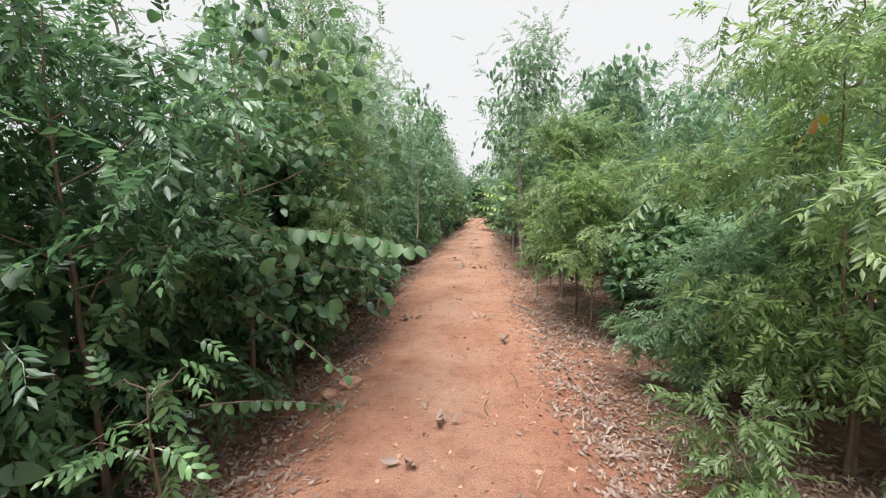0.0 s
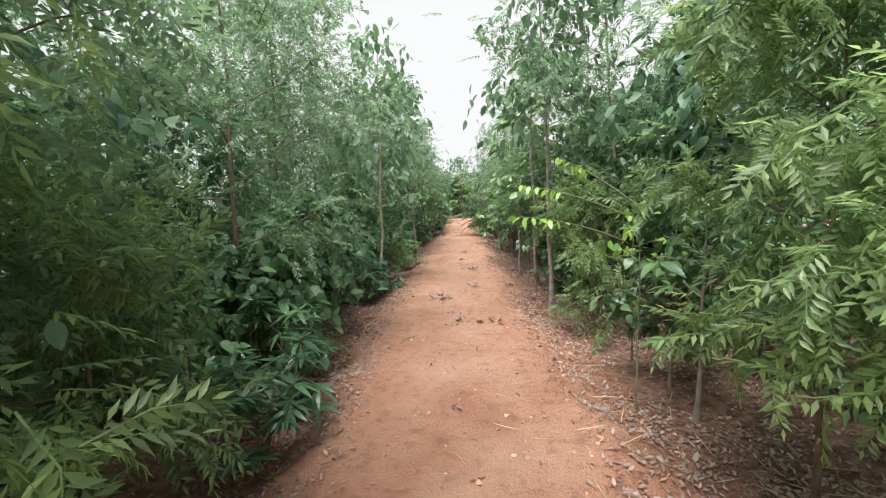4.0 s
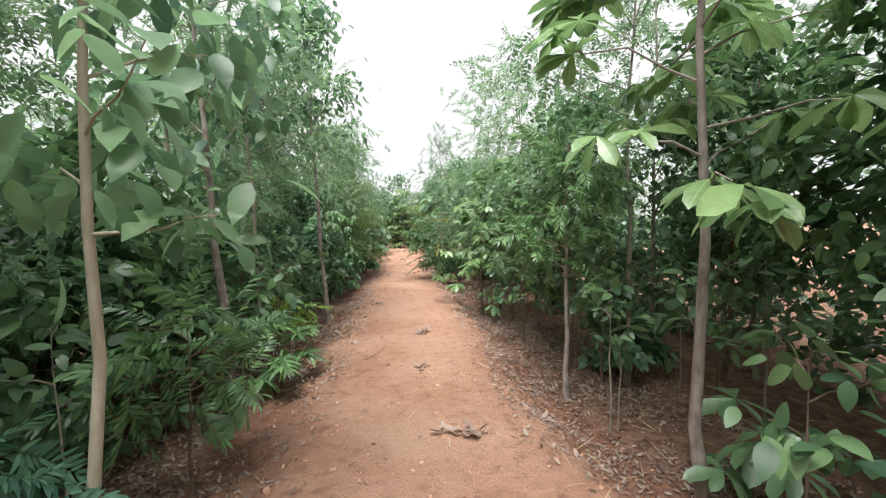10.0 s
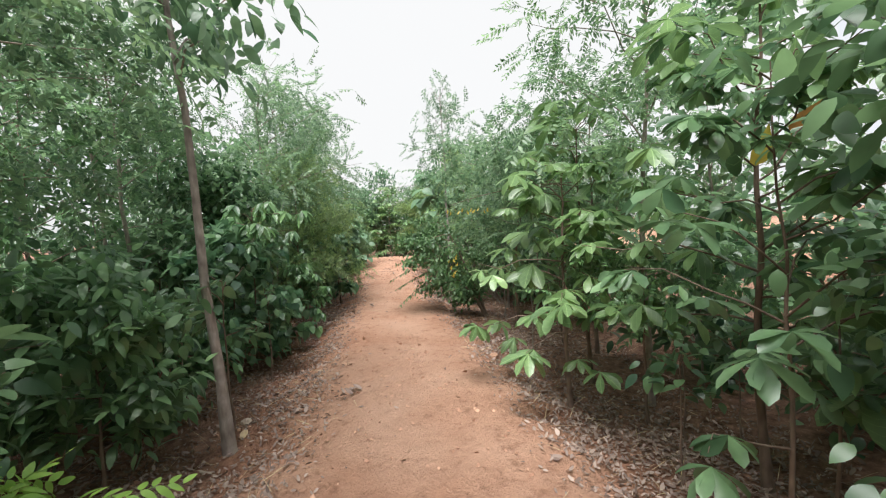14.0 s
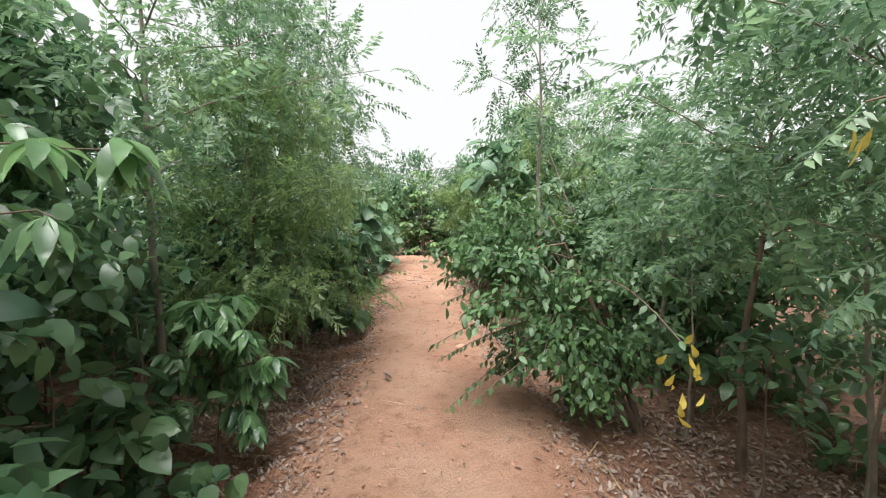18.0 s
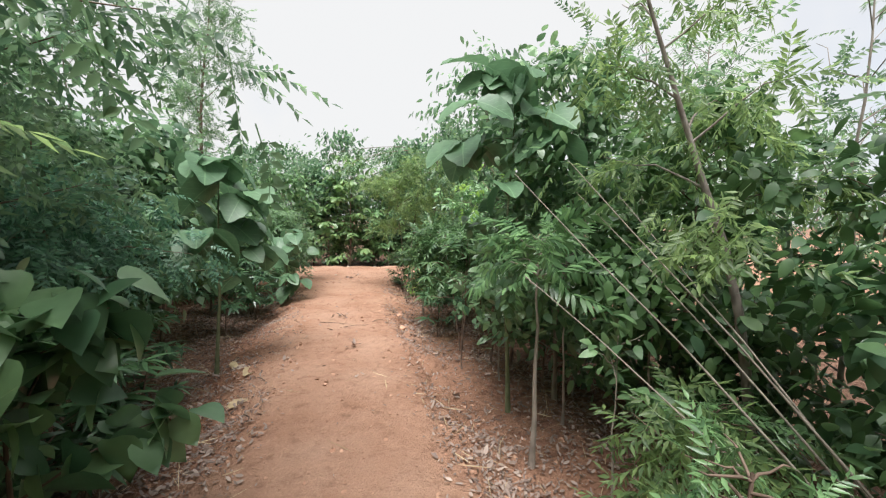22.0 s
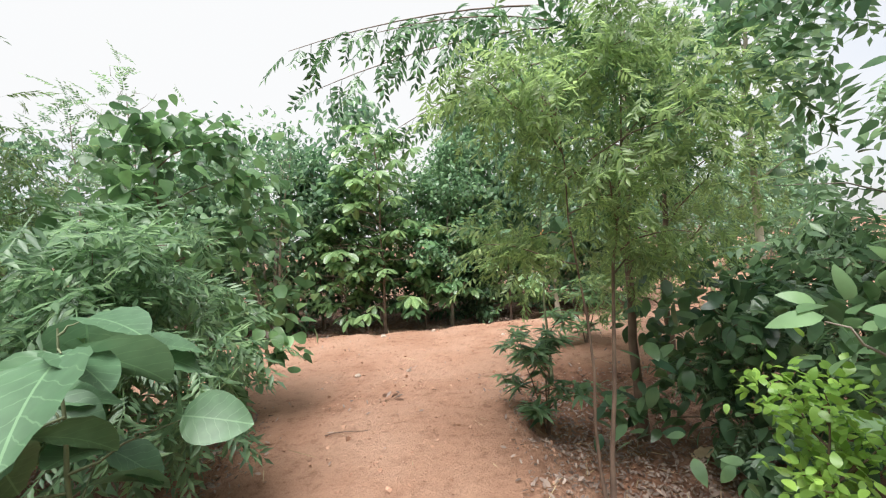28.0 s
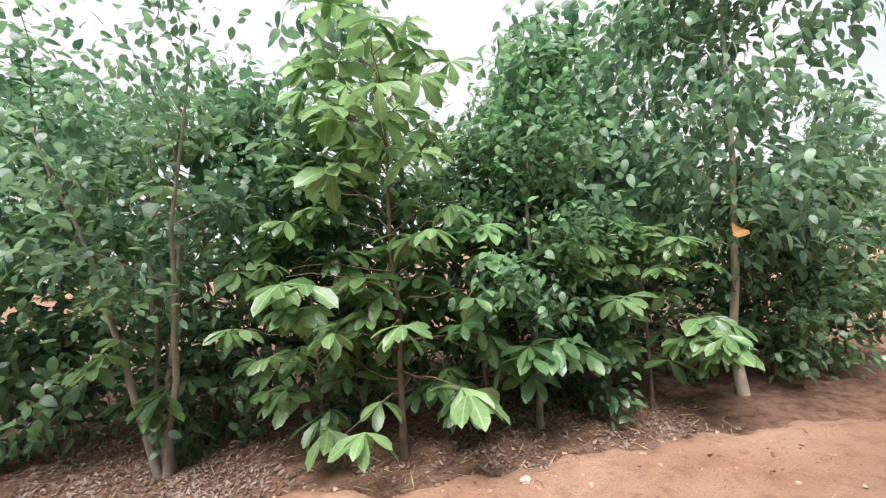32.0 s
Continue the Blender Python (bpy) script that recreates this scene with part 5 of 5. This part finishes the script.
# Low shrubs added to darken the understory and close gaps to open ground.
for y in np.arange(0.5, 30, 1.3):
    again(protos[5], -2.75 + rng.uniform(-0.25, 0.2), y + rng.uniform(-0.3, 0.3), rng.uniform(0, 360), rng.uniform(0.7, 0.95))
    if not 9 < y < 18.5:
        again(protos[5], 2.9 + rng.uniform(-0.2, 0.3), y + rng.uniform(-0.3, 0.3), rng.uniform(0, 360), rng.uniform(0.65, 0.9))
    else:
        again(protos[5], 4.0 + rng.uniform(-0.2, 0.4), y + rng.uniform(-0.3, 0.3), rng.uniform(0, 360), rng.uniform(0.75, 1.0))
for y in np.arange(0, 30, 1.6):
    again(protos[5], -4.0 + rng.uniform(-0.3, 0.3), y + rng.uniform(-0.3, 0.3), rng.uniform(0, 360), rng.uniform(0.9, 1.15))
for x in np.arange(-5, 5.6, 1.0):
    again(protos[5], x + rng.uniform(-0.2, 0.2), 34.9 + rng.uniform(-0.15, 0.3), rng.uniform(0, 360), rng.uniform(0.6, 0.8))
for x in np.arange(-7, 6.0, 1.2):
    for row in range(2):
        thicket(x + rng.uniform(-0.4, 0.4), 35.4 + 1.7 * row + rng.uniform(-0.3, 0.4), 0.85, 1.05)
again(protos[0], 3.2, 6.3, 40, 0.8)
for x in np.arange(-4, 5, 1.5):
    thicket(x, -3.6 + rng.uniform(-0.4, 0.4), 0.9, 1.0)
for k in range(15):
    thicket(13 + 9 * rng.random(), -4 + 4.0 * k + rng.uniform(-0.8, 0.8), 0.9, 1.25)
for k in range(16):
    thicket(6 + 1.3 * k + rng.uniform(-0.5, 0.5), 46 + 3 * rng.random(), 0.9, 1.2)
for k in range(9):
    thicket(9.0 + 1.2 * k, 36.0 + 0.55 * k + rng.uniform(-0.6, 0.6), 0.7, 1.0)
for k in range(7):
    thicket(8.5 + 1.7 * k, 41.5 + 0.4 * k, 0.8, 1.0)
for k in range(6):
    thicket(7.5 + 0.6 * k, 38.5 + 1.3 * k, 0.7, 1.0)


# ---------------------------------------------------------------- litter
def litter(name, label, m, seed, template, mat, lo, hi, on_bare, beyond, band=False):
    rng = np.random.default_rng(seed)
    y = rng.uniform(0.3, 36.5, m)
    x = rng.uniform(-3.2, 3.6, m)
    if band:
        away = rng.uniform(-0.3, 1.7, m)
        x = np.where(x < 0, path_left(y) - away, path_right(y) + away)
    z, bare = land(x, y)
    off = np.maximum(path_left(y) - x, x - path_right(y))
    patch = 0.55 + 0.45 * np.sin(1.7 * y + 2.0 * np.sin(0.9 * y + x)) * np.sin(2.3 * x + 1.1 * y)
    slope = smooth(-0.3, 0.25, off) * np.exp(-np.clip(off - 1.1, 0, 9) / 0.9) * (1 - smooth(30.0, 30.8, y) * (1 - smooth(33.2, 33.7, y)))
    slope = np.where(y > road_edge(x), np.maximum(slope, 0.9), slope)
    want = on_bare + beyond * patch * slope
    keep = rng.random(m) < want
    x, y, z = x[keep], y[keep], z[keep]
    k = len(x)
    az = rng.uniform(0, 6.28, k)
    d = np.stack([np.cos(az), np.sin(az), rng.normal(0.05, 0.22, k)], 1)
    fr = axes_of(d, rng.normal(0, 0.5, k), rng)
    v, f = stamp(template, np.stack([x, y, z + 0.012], 1), fr, rng.uniform(lo, hi, k))
    tagged(new(name, raw_mesh(name, v, f, LEAF[mat])), label, "leaf litter", kind="stuff")


litter("leaf_litter", "small dry leaf scraps lying thick along both path edges", 300000, 19, chip(0.055, 0.022, -0.3, 0.3), "dry", 0.25, 0.85, 0.0, 0.9, True)
litter("leaf_litter", "small dry brown and grey leaves strewn under the shrubs", 120000, 9, chip(0.062, 0.021, -0.3, 0.25), "dry", 0.25, 0.95, 0.014, 1.0)
litter("leaf_litter", "broad dry leaves lying among the smaller litter", 20000, 11, chip(0.12, 0.05, -0.35, 0.25), "dry", 0.3, 0.65, 0.001, 0.35)
litter("straw_litter", "dry straw and thin twigs lying on the path edges", 40000, 10, chip(0.20, 0.005, -0.05, 0.1), "straw", 0.3, 1.2, 0.02, 0.6)
litter("earth_crumbs", "crumbs of red earth and grit on the footpath", 26000, 12, chip(0.024, 0.018, 0.3, -0.45), "clod", 0.3, 1.9, 0.5, 0.2)


def rock_mesh(seed, r):
    bm = bmesh.new()
    bmesh.ops.create_icosphere(bm, subdivisions=2, radius=r)
    for v in bm.verts:
        v.co *= 1 + 0.35 * noise.noise(v.co * (1.2 / r) + Vector((seed, 0, 0)))
        v.co.z *= 0.6
    me = bpy.data.meshes.new("stone")
    bm.to_mesh(me)
    bm.free()
    me.materials.append(STONE)
    return me


def stone(x, y, r, seed, label):
    ob = tagged(new("stone", rock_mesh(seed, r)), label, "stone")
    ob.location = (x, y, ground_z(x, y) + 0.25 * r)
    ob.rotation_euler = (0, 0, seed)


def leaf_clump(x, y, r, n, seed, label="small heap of dry brown leaves on the footpath"):
    rng = np.random.default_rng(seed)
    root = tagged(new("dry_leaf_clump"), label, "dry leaves")
    root.location = (x, y, ground_z(x, y))
    me = PIECE.get("dry")
    if me is None:
        me = PIECE["dry"] = raw_mesh("leaf", *blade(0.085, 0.036, 0.3, -0.3, OVAL), LEAF["dry"], True)
    for i in range(n):
        ob = part("leaf", me, root)
        a, q = rng.uniform(0, 6.28), rng.uniform(0, 1) ** 0.7 * r
        d = np.array([[math.cos(a * 3), math.sin(a * 3), rng.uniform(-0.1, 0.6)]])
        ob.matrix_local = Matrix.Translation((q * math.cos(a), q * math.sin(a) * 0.6, 0.012 + 0.02 * rng.random())) @ Matrix(axes_of(d, rng.uniform(-0.6, 0.6, 1), rng)[0].tolist()).to_4x4() @ Matrix.Scale(rng.uniform(0.6, 1.3), 4)


def twig(x, y, length, turn, label="thin dry twig lying on the footpath"):
    u = np.linspace(0, 1, 7)
    c, s = math.cos(radians(turn)), math.sin(radians(turn))
    bow = 0.15 * length * np.sin(u * 3.1 + turn)
    px, py = length * (u - 0.5) * c - bow * s, length * (u - 0.5) * s + bow * c
    pz = np.array([ground_z(x + a, y + b_) for a, b_ in zip(px, py)]) - ground_z(x, y) + 0.008 + 0.012 * np.sin(u * 5)
    ob = tagged(new("twig", raw_mesh("twig", *tube(np.stack([px, py, pz], 1), np.linspace(0.005, 0.002, 7), 5), BARK["brown"], True)), label, "twig")
    ob.location = (x, y, ground_z(x, y))


leaf_clump(-0.46, 9.65, 0.16, 16, 1)
leaf_clump(0.09, 10.42, 0.10, 9, 2)
leaf_clump(-0.24, 8.55, 0.10, 6, 3)
leaf_clump(0.16, 8.45, 0.12, 8, 4)
leaf_clump(0.05, 12.03, 0.10, 7, 5)
leaf_clump(0.17, 12.0, 0.12, 9, 6)
leaf_clump(-0.02, 13.3, 0.08, 6, 7)
leaf_clump(0.13, 14.58, 0.09, 12, 8, "dry brown tuft of leaves on the footpath")
leaf_clump(-0.46, 16.6, 0.12, 9, 9)
leaf_clump(0.08, 4.8, 0.09, 6, 10)
leaf_clump(0.29, 4.0, 0.10, 6, 11)
leaf_clump(-0.84, 4.8, 0.12, 8, 12)
leaf_clump(0.3, 26.4, 0.14, 8, 13)
leaf_clump(0.42, 25.0, 0.10, 6, 14)
leaf_clump(0.9, 31.1, 0.06, 3, 15)
leaf_clump(0.6, 30.35, 0.10, 5, 16)
leaf_clump(-0.24, 20.3, 0.09, 6, 17)
leaf_clump(-0.9, 20.6, 0.16, 12, 18)
stone(-1.33, 16.75, 0.045, 1, "pale stone beside the slender trunk")
stone(-0.75, 14.35, 0.04, 2, "flat pale stone at the path edge")
stone(0.9, 31.1, 0.03, 3, "small stone on the bare road")
stone(0.35, 31.15, 0.035, 4, "small brown stone on the bare road")
stone(2.4, 32.15, 0.03, 5, "pale flat chip on the bare road")
stone(0.75, 32.9, 0.045, 6, "earth lump at the road's edge")
stone(1.55, 33.0, 0.04, 7, "earth lump at the road's edge")
stone(-0.7, 24.85, 0.05, 8, "pale stone in the leaf litter")
twig(0.3, 3.2, 0.35, 80)
twig(-0.75, 8.0, 0.35, 70)
twig(0.25, 26.15, 0.45, -10)
twig(-0.45, 24.4, 0.3, 100)
twig(-0.5, 13.9, 0.5, 60)
twig(0.3, 29.8, 0.4, 15)
twig(-0.95, 18.0, 0.4, 75)


def dead_leaf(x, y, size, turn, seed, label="large pale dead leaf curled on the litter"):
    rng = np.random.default_rng(seed)
    v, f = blade(0.26, 0.15, 0.22, -0.12, BIG, 0.03)
    v[:, 2] += 0.02 * np.sin(14 * v[:, 0] + seed) + 0.008 * rng.normal(0, 1, len(v))
    ob = tagged(new("dead_leaf", raw_mesh("dead_leaf", v * size, f, LEAF["straw"], True)), label, "dead leaf")
    ob.location, ob.rotation_euler = (x, y, ground_z(x, y) + 0.015), (0.15, -0.1, radians(turn))


def clod(x, y, r, seed, label="lump of red earth broken off the path's edge"):
    me = rock_mesh(seed, r)
    me.materials.clear()
    me.materials.append(LEAF["clod"])
    ob = tagged(new("earth_clod", me), label, "earth clod")
    ob.location, ob.rotation_euler = (x, y, ground_z(x, y) + 0.2 * r), (0, 0, seed)


dead_leaf(-0.63, 24.59, 0.9, 60, 1)
dead_leaf(-0.66, 24.0, 0.8, 20, 2)
dead_leaf(-0.79, 25.0, 0.6, 110, 3)
# Pale debris, taken for a flat stone or scrap, drawn with the leaf mesh.
dead_leaf(2.6, 29.05, 0.7, -30, 4, "pale debris lying among the crossing's saplings")
dead_leaf(-1.28, 16.43, 0.35, 80, 5, "small pale dry leaf beside the slender trunk")
clod(-1.0, 3.05, 0.1, 21)
clod(-1.12, 2.9, 0.07, 22)
clod(0.5, 21.1, 0.06, 23)
clod(1.12, 25.9, 0.06, 24)
clod(1.2, 26.6, 0.05, 25)
clod(0.95, 17.2, 0.05, 26)
leaf_clump(-0.36, 2.04, 0.06, 4, 30)
leaf_clump(-0.23, 2.44, 0.08, 5, 31)
leaf_clump(0.75, 10.6, 0.07, 4, 32)
twig(0.1, 2.75, 0.3, 95)
twig(0.55, 25.9, 0.4, -8, "curved dry stick lying across the footpath")
twig(0.85, 26.05, 0.25, 12)
